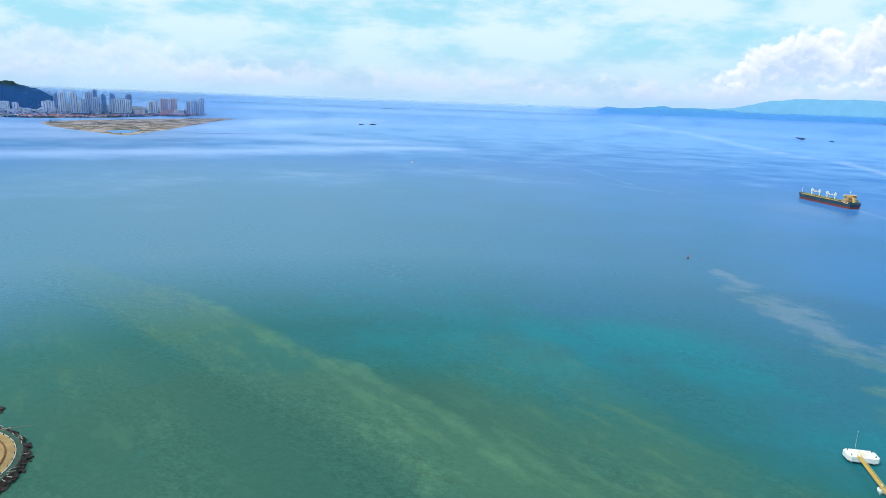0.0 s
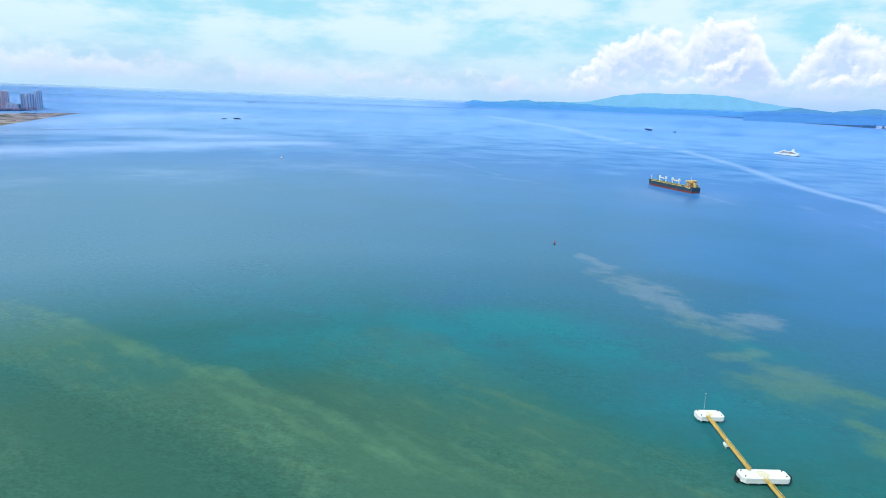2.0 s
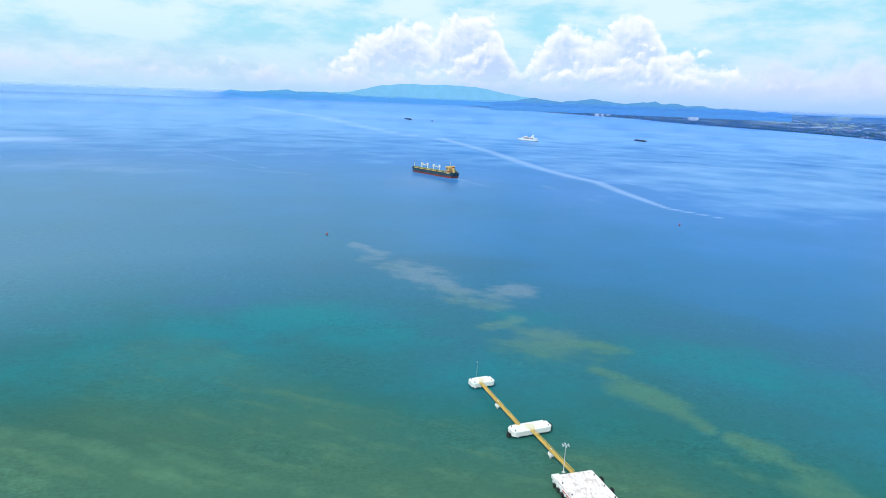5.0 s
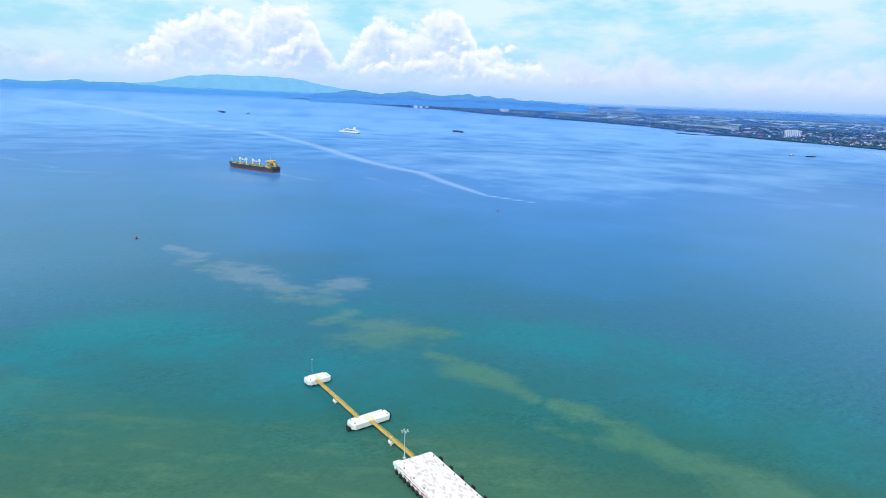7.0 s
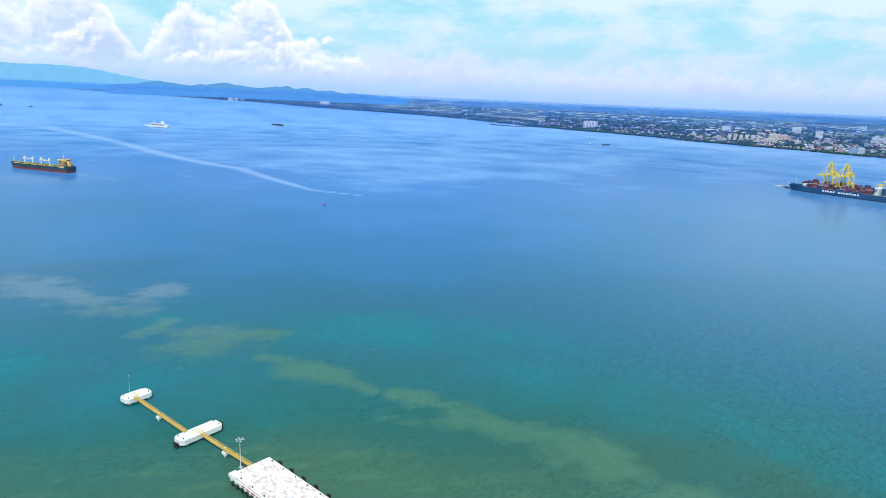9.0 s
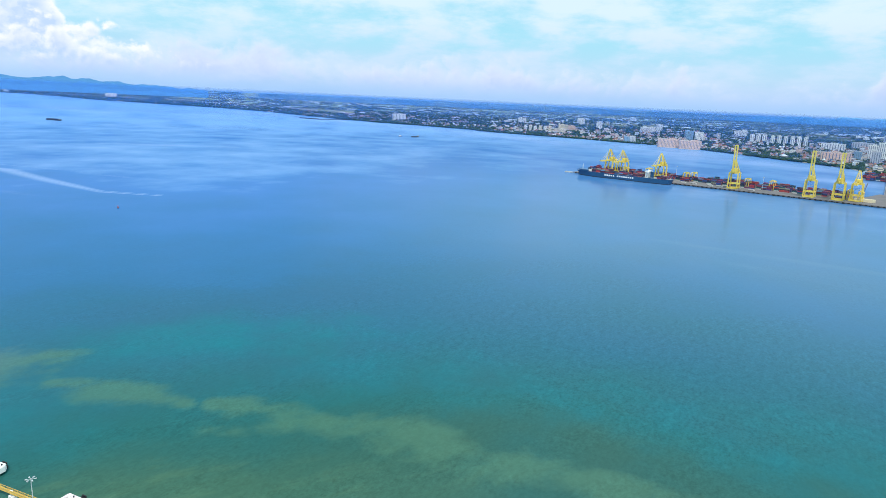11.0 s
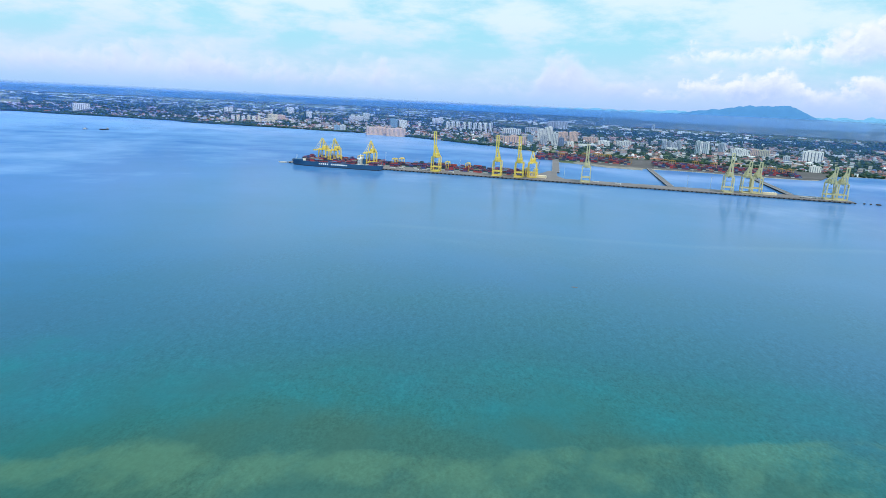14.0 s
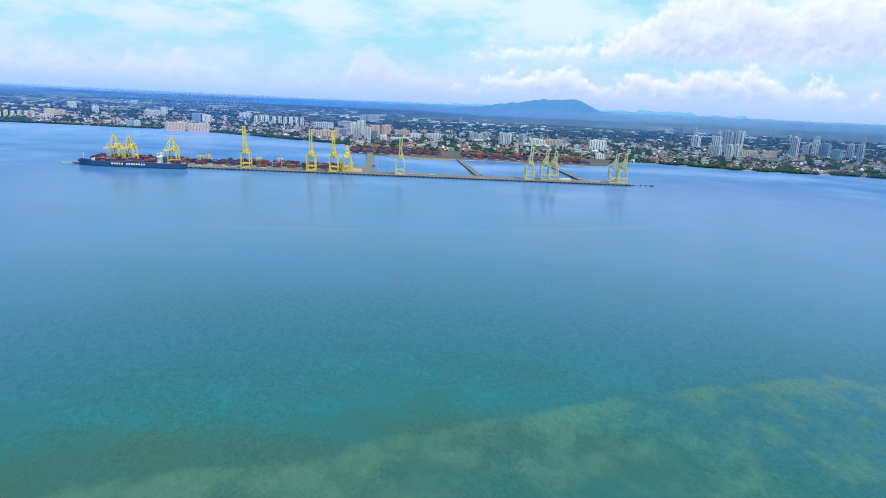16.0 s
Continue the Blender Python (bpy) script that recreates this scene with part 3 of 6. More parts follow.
RIBBONS = (((-24, 740, 14), (-18.9, 609, 16), (-15.6, 547, 16), (-12.1, 491, 14), (-8, 455, 8)), ((-0.3, 403, 8), (3.1, 370, 12), (6.5, 343, 12), (9.8, 317, 10)),
           ((-11.1, 478, 8), (-6.8, 416, 12), (-2.4, 354, 12), (0, 305, 10)), ((-13.2, 513, 10), (-7.7, 469, 13), (-3.4, 419, 12), (2.8, 382, 12), (8, 333, 10)), ((6, 372, 8), (11.6, 330, 12), (19.5, 304, 10)))


def sea():
    b = np.concatenate([np.arange(-60, -40, 1.0), np.arange(-40, 162, 0.33), np.arange(162, 300.1, 3)])
    d = np.concatenate([[-0.001, 60, 120], np.geomspace(180, 3400, 230), np.geomspace(3450, 3e5, 60)])
    bb, dd = np.meshgrid(b, d)
    v = spots(bb.ravel(), dd.ravel())
    bb, dd = bb.ravel(), np.abs(dd.ravel())
    x, y = np.sin(np.radians(bb)) * dd, np.cos(np.radians(bb)) * dd
    # from turbid water close by (1) to the painted haze paleness far out (0)
    turbid_to_haze = np.interp(np.log(dd), np.log([250, 370, 520, 800, 1300, 2200, 4500]), [1.05, 0.95, 0.77, 0.54, 0.37, 0.17, 0.0])
    turbid_to_haze += np.clip((30 - bb) / 50, 0, 1) * np.interp(dd, [300, 450, 700, 1300, 2500], [0.06, 0.16, 0.18, 0.2, 0])
    turbid_to_haze -= np.exp(-((bb - 60) / 22) ** 2) * np.interp(dd, [400, 800, 1600, 3000], [0, 0.1, 0.16, 0])
    turbid_to_haze += np.clip((bb - 75) / 20, 0, 1) * np.interp(dd, [280, 400, 550, 700], [0.0, 0.0, 0.01, 0])
    turbid_to_haze = np.minimum(turbid_to_haze, np.interp(bb, [60, 90], [1.1, 0.93]))
    silt = np.zeros_like(x)
    for k, points in enumerate(PLUMES):
        silt = np.maximum(silt, trail(x, y, points, None, 0.75) * (0.5 if k in (2, 6) else 0.95))
    for k in np.nonzero(silt)[0]:
        silt[k] *= min(1.0, max(0.5, 0.92 + 0.6 * noise.noise((x[k] / 45, y[k] / 45, 0.5))))
    shore = np.interp(bb, [84, 92, 98, 108, 115, 122, 129, 134, 139, 148, 154, 160], [345, 338, 330, 334, 345, 368, 393, 415, 452, 509, 576, 605])
    inside = shore - dd
    silt = np.maximum(silt, np.clip((bb - 90) / 12, 0, 1) * np.where(inside > 0, 0.30 + 0.26 * np.exp(-inside / 25), 0.56 * np.clip(1 + inside / 14, 0, 1)))
    for points in RIBBONS:
        silt = np.maximum(silt, trail(x, y, points, None, 0.8) * 0.58)
    # the older murky water between its two sharp borders, and the paler green beyond
    outer = np.interp(bb, [-31.4, -27.6, -22.1, -15.6, -9, 1.9, 13.1, 18.5, 24, 35], [912, 787, 683, 562, 477, 384, 337, 324, 312, 300])
    nearer = np.interp(bb, [-31.6, -25.8, -19.2, -14.2, -9, -3.5, -0.6, 6], [749, 575, 458, 409, 362, 323, 297, 270])
    murk = 0.56 * np.clip((outer - dd) / 14 + 0.5, 0, 1) * np.clip((dd - nearer) / 30 + 0.5, 0, 1) * np.interp(bb, [-34, -20, 36, 44], [0.35, 1, 1, 0.6])
    green = np.interp(bb, [-5, 1.6, 9.5, 14.8, 22.7, 29.9, 36, 43, 50, 58, 66, 75, 85, 92], [470, 555, 573, 505, 430, 402, 388, 388, 386, 372, 352, 340, 330, 300])
    murk = np.maximum(murk, np.interp(bb, [-2, 6, 20, 45, 86, 94], [0, 0.34, 0.55, 0.5, 0.5, 0]) * np.clip((green - dd) / 45, 0, 1))
    murk = np.maximum(murk, 0.3 * np.clip((-12 - bb) / 12, 0, 1) * np.clip((nearer - 60 - dd) / 90, 0, 1))
    ripple = np.exp(-((dd - nearer) / 40) ** 2) * (bb < 2) + np.clip((bb - 70) / 20, 0, 1) * np.exp(-((dd - 520) / 130) ** 2)
    # where the painted sky sheen and the faint boat trails lie
    streak_sheen = np.zeros_like(x)
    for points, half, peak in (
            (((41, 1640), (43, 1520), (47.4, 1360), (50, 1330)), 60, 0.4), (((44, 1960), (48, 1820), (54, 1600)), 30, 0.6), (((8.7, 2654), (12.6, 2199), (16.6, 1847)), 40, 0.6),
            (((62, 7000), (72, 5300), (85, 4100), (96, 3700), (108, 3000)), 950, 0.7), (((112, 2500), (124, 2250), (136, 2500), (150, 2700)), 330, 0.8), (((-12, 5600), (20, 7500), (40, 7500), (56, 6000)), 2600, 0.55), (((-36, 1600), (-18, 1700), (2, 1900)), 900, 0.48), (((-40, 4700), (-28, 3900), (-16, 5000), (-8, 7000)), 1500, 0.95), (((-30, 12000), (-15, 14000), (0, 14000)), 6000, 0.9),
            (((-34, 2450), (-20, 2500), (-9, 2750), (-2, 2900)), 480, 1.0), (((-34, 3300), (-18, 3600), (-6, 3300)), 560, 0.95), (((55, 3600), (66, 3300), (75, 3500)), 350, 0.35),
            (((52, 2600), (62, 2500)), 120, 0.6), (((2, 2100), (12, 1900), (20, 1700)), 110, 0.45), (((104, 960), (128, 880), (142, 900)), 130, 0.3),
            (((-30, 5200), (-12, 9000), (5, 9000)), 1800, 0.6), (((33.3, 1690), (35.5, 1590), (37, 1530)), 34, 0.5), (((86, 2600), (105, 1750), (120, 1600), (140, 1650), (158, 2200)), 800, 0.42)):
        streak_sheen = np.maximum(streak_sheen, trail(x, y, points, half, 1.0) * peak)

    wake = trail(x, y, ((15, 11000, 260), (21.5, 6471, 190), (25.5, 4494, 130), (29, 3750, 95), (31.5, 3560, 85), (33.8, 3120, 62), (36.3, 2700, 54), (38.8, 2300, 50), (41, 2060, 48), (43.3, 1900, 46), (45.7, 1790, 40), (48, 1600, 30), (51.7, 1396, 18), (56, 1330, 10)), None, 0.8)

    def pools(spread):
        out = np.zeros_like(x)
        for b0, d0, wide, long, peak in spread:
            across, along = np.radians(bb - b0) * dd, dd - d0
            out = np.maximum(out, peak * np.exp(-(across / wide) ** 2 - (along / long) ** 2))
        return out

    teal = pools(((-1.2, 680, 150, 90, 0.4), (8, 570, 120, 60, 0.6), (19.5, 575, 110, 55, 1.0), (13, 555, 80, 50, 0.8), (26, 520, 80, 50, 0.7), (66, 530, 130, 60, 0.6), (58, 540, 100, 60, 0.75), (5, 620, 160, 80, 0.4),
                  (128, 430, 160, 60, 0.5), (108, 410, 150, 50, 0.45), (76, 450, 120, 60, 0.5), (93, 430, 150, 60, 0.45), (117, 450, 110, 60, 0.5), (137, 500, 100, 60, 0.4), (40, 590, 50, 30, 0.6), (38, 450, 110, 80, 0.5), (48, 420, 90, 60, 0.35), (2, 530, 130, 70, 0.55), (11, 490, 110, 60, 0.6), (-8, 620, 120, 70, 0.35)))
    deep = pools(((12.5, 645, 60, 40, 0.9), (2, 610, 50, 30, 0.35), (26, 580, 50, 35, 0.8), (35, 800, 150, 60, 0.6), (22, 760, 120, 60, 0.5), (70, 640, 200, 90, 0.6), (84, 600, 160, 90, 0.5), (98, 560, 140, 70, 0.5), (140, 620, 120, 90, 0.5), (-17, 1000, 160, 120, 0.3), (53, 620, 90, 50, 0.5)))
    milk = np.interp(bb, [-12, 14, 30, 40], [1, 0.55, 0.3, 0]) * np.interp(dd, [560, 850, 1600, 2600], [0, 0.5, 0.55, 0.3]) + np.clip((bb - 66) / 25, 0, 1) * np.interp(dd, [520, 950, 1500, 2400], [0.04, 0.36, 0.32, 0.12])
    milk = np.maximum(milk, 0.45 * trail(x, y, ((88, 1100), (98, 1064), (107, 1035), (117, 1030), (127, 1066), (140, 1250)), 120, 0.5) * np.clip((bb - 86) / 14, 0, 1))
    calm = np.clip((bb - 62) / 30, 0, 1) * np.interp(dd, [500, 1100, 2300, 3100], [0, 1, 1, 0.15]) + np.clip((-4 - bb) / 20, 0, 1) * np.interp(dd, [1500, 2600], [0, 0.6]) + pools(((31.8, 1640, 130, 130, 0.9),))
    me = arrays("water", v, sheet(len(d), len(b)), WATER, (("turbid_to_haze", turbid_to_haze), ("silt", silt), ("murk", murk), ("streak_sheen", streak_sheen), ("teal", teal), ("deep", deep), ("ripple", ripple), ("calm", calm), ("milk", milk), ("wake", wake)))
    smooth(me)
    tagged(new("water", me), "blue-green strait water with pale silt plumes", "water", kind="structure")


sea()

# ---- land ----
COAST = ((10, 150000), (15.2, 120000), (20, 90000), (24.5, 60000), (28.4, 44000), (33, 32000), (37.5, 22000), (40.5, 17500), (43.9, 14900), (47, 13500), (49.3, 12000),
         (51.7, 10500), (54, 9700), (58.9, 8700), (63.9, 7600), (68.8, 6250), (71.8, 5780), (73.7, 5510), (78.5, 5150), (82, 4870), (83.5, 4650),
         (88, 4430), (91.4, 4310), (95, 4130), (98, 4050), (101.6, 3830), (106, 3520), (109, 3350), (111.5, 3200), (112.9, 3060), (113.5, 2760),
         (116.5, 2590), (119, 2490), (121.5, 2485), (127, 2520), (130, 2505), (134.4, 2550), (135.4, 2600), (136, 2870), (139, 2940), (145.6, 2905),
         (149.6, 2965), (153.4, 3090), (156, 3100), (175, 3300))
CB, CD = np.array(COAST).T


def coast(b):
    return np.exp(np.interp(b, CB, np.log(CD)))


def ground(name, bearings, near_d, far_d, mat, label, height=2.5, rows=40, wander=0.004, category="ground"):
    """A sheet of land from a shore to its back, with a shelving edge."""
    nb = len(bearings)
    wob = np.array([noise.noise((b * 2.3, 0.5, 0)) + 0.5 * noise.noise((b * 7.1, 3.5, 0)) for b in bearings])
    near_d = near_d * (1 + wander * wob)
    u = np.concatenate([[0, 0.004, 0.012], np.linspace(0.03, 1, rows)])
    bb, uu = np.meshgrid(bearings, u)
    dd = np.exp(np.log(near_d)[None] + uu * (np.log(far_d) - np.log(near_d))[None])
    hh = np.interp(uu, [0, 0.004, 0.012, 1], [-2.0, height * 0.7, height, height])
    v = spots(bb.ravel(), dd.ravel(), hh.ravel())
    place = np.stack([np.sin(np.radians(bb)) * dd, np.cos(np.radians(bb)) * dd, 0 * dd], -1).reshape(-1, 3) / 250.0
    edge = np.interp(uu.ravel(), [0, 0.004, 0.014], [1, 0.9, 0.0])
    me = arrays(name, v, sheet(len(u), nb), mat, (("true_place", place), ("edge", edge)))
    return tagged(new(name, me), label, category, kind="structure")


bs = np.arange(15.2, 175.1, 0.25)
ground("mainland_ground", bs, coast(bs), np.full(len(bs), 2.0e5), LAND, "flat green coastal plain with fields and towns", rows=90)
# the wooded island town across the water
IB = np.arange(-60, -19.7, 0.25)
island_shore = np.interp(IB, [-60, -34, -32, -30.2, -26.7, -23.5, -21.4, -20.1, -19.75], [5200, 5420, 5410, 5500, 5700, 6300, 6380, 6860, 7250])
island_back = np.interp(IB, [-60, -34, -26, -22, -19.75], [14000, 14000, 11000, 8800, 7400])
ground("island_ground", IB, island_shore, island_back, TOWN, "built-up wooded island shore", rows=24)
# the reclaimed sand flat in front of it
SB = np.arange(-31.6, -17.4, 0.15)
ground("sand_flat_ground", SB, np.interp(SB, [-31.6, -30.9, -29.5, -27.2, -26.2, -25.4, -22.7, -20.5, -18.3, -17.5], [4640, 4205, 3870, 3540, 3412, 3466, 4000, 4750, 5752, 6090]),
       np.interp(SB, [-31.6, -31.2, -28.6, -25.5, -22.6, -19.2, -17.5], [4720, 4790, 5150, 5410, 5700, 6080, 6140]), SANDFLAT, "bare reclaimed sand island with patches of scrub", 2.0, 20, 0.002)
LB = np.arange(-27.35, -24.95, 0.1)
ground("lagoon_water", LB, np.interp(LB, [-27.35, -26.4, -25.6, -24.95], [3760, 3530, 3600, 3800]), np.interp(LB, [-27.35, -26.6, -25.6, -24.95], [3775, 3790, 3840, 3830]), WATER, "pale shallow lagoon on the sand flat", 2.9, 5, 0.004, "water")


def ridge(name, points, d, label, jag=0.08, depth=0.12, mat=HILL, seed=1):
    """A chain of hills: skyline heights in degrees over bearings, at a true distance."""
    pb, pe = np.array(points).T
    b = np.arange(pb[0], pb[-1] + 0.01, 0.12)
    crest = 200 + d * np.tan(np.radians(np.interp(b, pb, pe)))
    fade = np.clip(np.minimum(b - pb[0], pb[-1] - b) / 1.2, 0, 1)
    wob = np.array([noise.fractal((x * 1.1, seed * 3.7, 0.3), 1.0, 2.0, 5) for x in b])
    crest = np.maximum(crest + jag * d * 0.02 * wob * fade, 4)
    u = np.array([-1, -0.75, -0.5, -0.25, 0, 0.4, 1.0])
    bb, uu = np.meshgrid(b, u)
    fold = np.array([[noise.fractal((x * 1.6, q * 3.0, seed), 1.0, 2.0, 4) for x in b] for q in u])
    hh = crest[None] * np.clip(1 - np.abs(uu) ** 1.15, 0, 1) * (1 + 0.25 * fold * (np.abs(uu) > 0.1)) + 1
    dd = d * (1 + uu * depth)
    me = arrays(name, spots(bb.ravel(), dd.ravel(), hh.ravel()), sheet(len(u), len(b)), mat)
    smooth(me)
    return tagged(new(name, me), label, "hill", kind="structure")


ridge("far_mountain", ((20, 0.05), (24, 0.5), (26.5, 1.06), (29, 1.3), (32.3, 1.32), (34.7, 1.25), (37.5, 0.78), (40, 0.4), (44, 0.12), (48, 0.02)), 42000, "pale blue far mountain half in haze", 0.05, mat=FAR_HAZE_GLOW, seed=2)
ridge("coast_hills", ((36, 0.02), (38, 0.2), (39.9, 0.46), (41.7, 0.28), (43.5, 0.4), (44.6, 0.53), (46.1, 0.4), (48.2, 0.33), (49.8, 0.53), (51.4, 0.36), (53.8, 0.24), (57, 0.1), (60, -0.05)), 21000, "low wooded hills behind the plain", 0.12, mat=NEAR_HAZE_GLOW, seed=4)
ridge("cape_hills", ((13.2, 0.0), (14.05, 0.26), (15.5, 0.12), (17.2, 0.33), (18.9, 0.38), (19.8, 0.25), (21.4, 0.33), (24, 0.2), (28, 0.12), (34, 0.1), (38, 0.05)), 36000, "low blue hills of a far cape", 0.1, mat=MID_HAZE_GLOW, seed=6)
ridge("islet", ((7.0, -0.12), (7.25, 0.06), (7.5, 0.16), (7.8, 0.05), (8.2, -0.12)), 120000, "small far wooded islet", 0.01, 0.02, mat=FAR_HAZE_GLOW, seed=8)
ridge("islet", ((9.6, -0.12), (10.0, 0.05), (10.3, 0.08), (10.8, -0.12)), 120000, "small far wooded islet", 0.01, 0.02, mat=FAR_HAZE_GLOW, seed=9)
ridge("inland_hills", ((103, -0.35), (106, -0.05), (108.6, 0.02), (112.5, -0.2), (116, -0.12), (119.3, 0.0), (123, 0.03), (125, 0.0), (128, -0.1)), 30000, "low inland hills hazed blue", 0.15, mat=MID_HAZE_GLOW, seed=11)
ridge("back_range", ((108, 0.0), (114, 0.12), (120, 0.3), (126, 0.35), (134, 0.3), (138.5, 0.45), (142, 0.35), (148, 0.2), (156, 0.2), (165, 0.3)), 40000, "pale mountain range in haze", 0.15, mat=FAR_HAZE_GLOW, seed=12)
ridge("great_hill", ((121.5, -0.1), (124, 0.1), (126.6, 0.58), (128.4, 0.82), (130, 1.0), (132.5, 1.08), (133.4, 0.75), (134.5, 0.25), (136.5, 0.0), (138, -0.15)), 22000, "broad wooded hill rising over the town", 0.12, mat=NEAR_HAZE_GLOW, seed=13)
ridge("town_hills", ((145, -0.25), (148, -0.1), (150, -0.05), (152, -0.2), (155, -0.3)), 24000, "low wooded hills behind the town", 0.12, mat=NEAR_HAZE_GLOW, seed=14)
ridge("island_hill", ((-60, 1.0), (-40, 0.7), (-33.8, 0.54), (-33.1, 0.42), (-32.4, 0.22), (-31.8, 0.1), (-31.1, -0.18), (-30.6, -0.5), (-30.0, -0.9)), 8700, "dark wooded hill behind the island town", 0.22, 0.1, seed=15)

# tinted sheets standing in for thin haze over the far water and land
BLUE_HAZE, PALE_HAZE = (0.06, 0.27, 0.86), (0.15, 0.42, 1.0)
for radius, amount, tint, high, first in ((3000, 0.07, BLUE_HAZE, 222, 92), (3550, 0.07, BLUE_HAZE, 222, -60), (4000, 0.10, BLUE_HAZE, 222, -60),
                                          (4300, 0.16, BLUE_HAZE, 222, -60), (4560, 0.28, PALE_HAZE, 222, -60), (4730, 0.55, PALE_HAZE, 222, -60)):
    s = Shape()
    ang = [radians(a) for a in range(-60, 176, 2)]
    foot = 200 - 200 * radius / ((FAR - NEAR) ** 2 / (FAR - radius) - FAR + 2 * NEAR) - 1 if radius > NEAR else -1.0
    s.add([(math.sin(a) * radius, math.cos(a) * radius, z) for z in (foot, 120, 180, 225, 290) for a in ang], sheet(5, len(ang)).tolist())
    tagged(s.thing("haze_backdrop", haze_material(amount, tint, high, 0.3 if radius < 4400 else 0.7 if radius < 4600 else 1.2, 0.75 if radius < 4400 else 0.0, foot, first)), "pale blue sheet standing in for thin sea haze", "haze", kind="structure")

# ---- jetty ----
JETTY_YAW = -10.0


def rounded(lx, ly, cut):
    return [(-lx + cut, -ly), (lx - cut, -ly), (lx, -ly + cut), (lx, ly - cut), (lx - cut, ly), (-lx + cut, ly), (-lx, ly - cut), (-lx, -ly + cut)]


def fender(parent, x, y, yaw, z=1.6):
    """A rubber cone with its dark frontal frame, hung on a dolphin's end."""
    m = Matrix.Translation((x, y, z)) @ Matrix.Rotation(radians(yaw), 4, "Z")
    f = part("fender", Shape().rod((0, 0, 0), (1.3, 0, 0), 0.9, 0.6, 10), RUBBER, parent, "black rubber cone fender", m)
    part("fender_frame", Shape().box((1.7, 0, 0), (0.5, 3.2, 4.0)), RUBBER, f)


def bollard():
    return Shape().rod((0, 0, 0), (0, 0, 0.5), 0.32, 0.26).rod((0, 0, 0.5), (0, 0, 0.75), 0.42, 0.36).mesh("bollard", RUBBER)


BOLLARD = bollard()


def dolphin(x, y, lx, ly, label, fenders, lamp):
    d = base("mooring_dolphin", pose(x, y, 0, 0, 0, JETTY_YAW))
    tagged(d, label, "mooring dolphin", "mooring dolphins")
    part("cap", Shape().slab(rounded(lx, ly, 1.9), 1.5, 4.6, 0.3), WHITE_CONC, d)
    part("stained_deck", Shape().slab([(-lx * 0.22, -ly * 0.7), (lx * 0.16, -ly * 0.75), (lx * 0.24, 0), (lx * 0.1, ly * 0.7), (-lx * 0.16, ly * 0.75), (-lx * 0.25, 0)], 4.6, 4.606), STAIN, d, "ochre rust stain on the deck")
    pile = Shape().rod((0, 0, -6), (0, 0, 1.3), 0.55, n=10).mesh("pile", CONCRETE)
    for px in (-lx * 0.7, -lx * 0.25, lx * 0.25, lx * 0.7):
        for py in (-ly * 0.6, ly * 0.6):
            part("pile", pile, None, d, m=pose(px, py, 0))
    for px, py in ((-lx + 2.2, -ly + 2), (-lx + 2.2, ly - 2), (lx - 2.2, -ly + 2), (lx - 2.2, ly - 2)):
        part("bollard", BOLLARD, None, d, m=pose(px, py, 4.6))
    if fenders:
        fender(d, lx, 0.8, 0)
        fender(d, -lx, -0.8, 180)
    if lamp:
        part("beacon_pole", Shape().rod((-2.0, ly - 0.7, 4.6), (-2.0, ly - 0.7, 16.5), 0.09, 0.05, 6).box((-2.0, ly - 0.7, 16.7), (0.5, 0.5, 0.5)), GALV, d, "slender galvanised beacon pole")
    return d


dolphin(257.4, 347.0, 8.9, 5.0, "small whitewashed concrete mooring dolphin with a beacon pole", False, True)
dolphin(244.8, 277.0, 13.8, 4.7, "long whitewashed concrete mooring dolphin with black fenders", True, False)


def catwalk(a, b):
    """A yellow trussed footbridge on one mid pier."""
    a, b = Vector((*a, 4.9)), Vector((*b, 4.9))
    run = (b - a).length
    m = Matrix.Translation(a) @ Matrix.Rotation(math.atan2((b - a).y, (b - a).x), 4, "Z")
    c = base("catwalk", m)
    tagged(c, "yellow steel lattice footbridge between the dolphins", "footbridge", "catwalks of the jetty")
    part("walkway", Shape().box((run / 2, 0, 0), (run, 1.5, 0.14)), GRATING, c, "ochre walkway grating")
    for side in (-0.85, 0.85):
        s = Shape()
        s.beam((0, side, 0), (run, side, 0), 0.28).beam((0, side, 1.35), (run, side, 1.35), 0.2)
        k = int(run / 2.4)
        for i in range(k + 1):
            x = run * i / k
            s.beam((x, side, 0), (x, side, 1.35), 0.13)
            if i < k:
                x2 = run * (i + 1) / k
                s.beam((x, side, 0 if i % 2 else 1.35), (x2, side, 1.35 if i % 2 else 0), 0.11)
        part("truss", s, OCHRE, c)
    cap = Shape().slab(rounded(1.7, 1.4, 0.5), -3.0, -1.4, 0.15)
    part("mid_pier_cap", cap, WHITE_CONC, c, "white concrete pier cap", pose(run / 2, 0, 0))
    part("pile", Shape().rod((run / 2, 0, -10), (run / 2, 0, -3.5), 0.6, n=10), CONCRETE, c)
    part("stool", Shape().box((run / 2, 0, -0.9), (0.6, 1.8, 1.5)), GREY_STEEL, c)
    part("junction_box", Shape().box((run / 2 - 1, 0.4, 0.35), (1.2, 0.6, 0.6)), HULL_WHITE, c, "white box on the walkway")


catwalk((253.2, 343.0), (238.9, 281.2))
catwalk((242.0, 272.0), (231.7, 224.2))


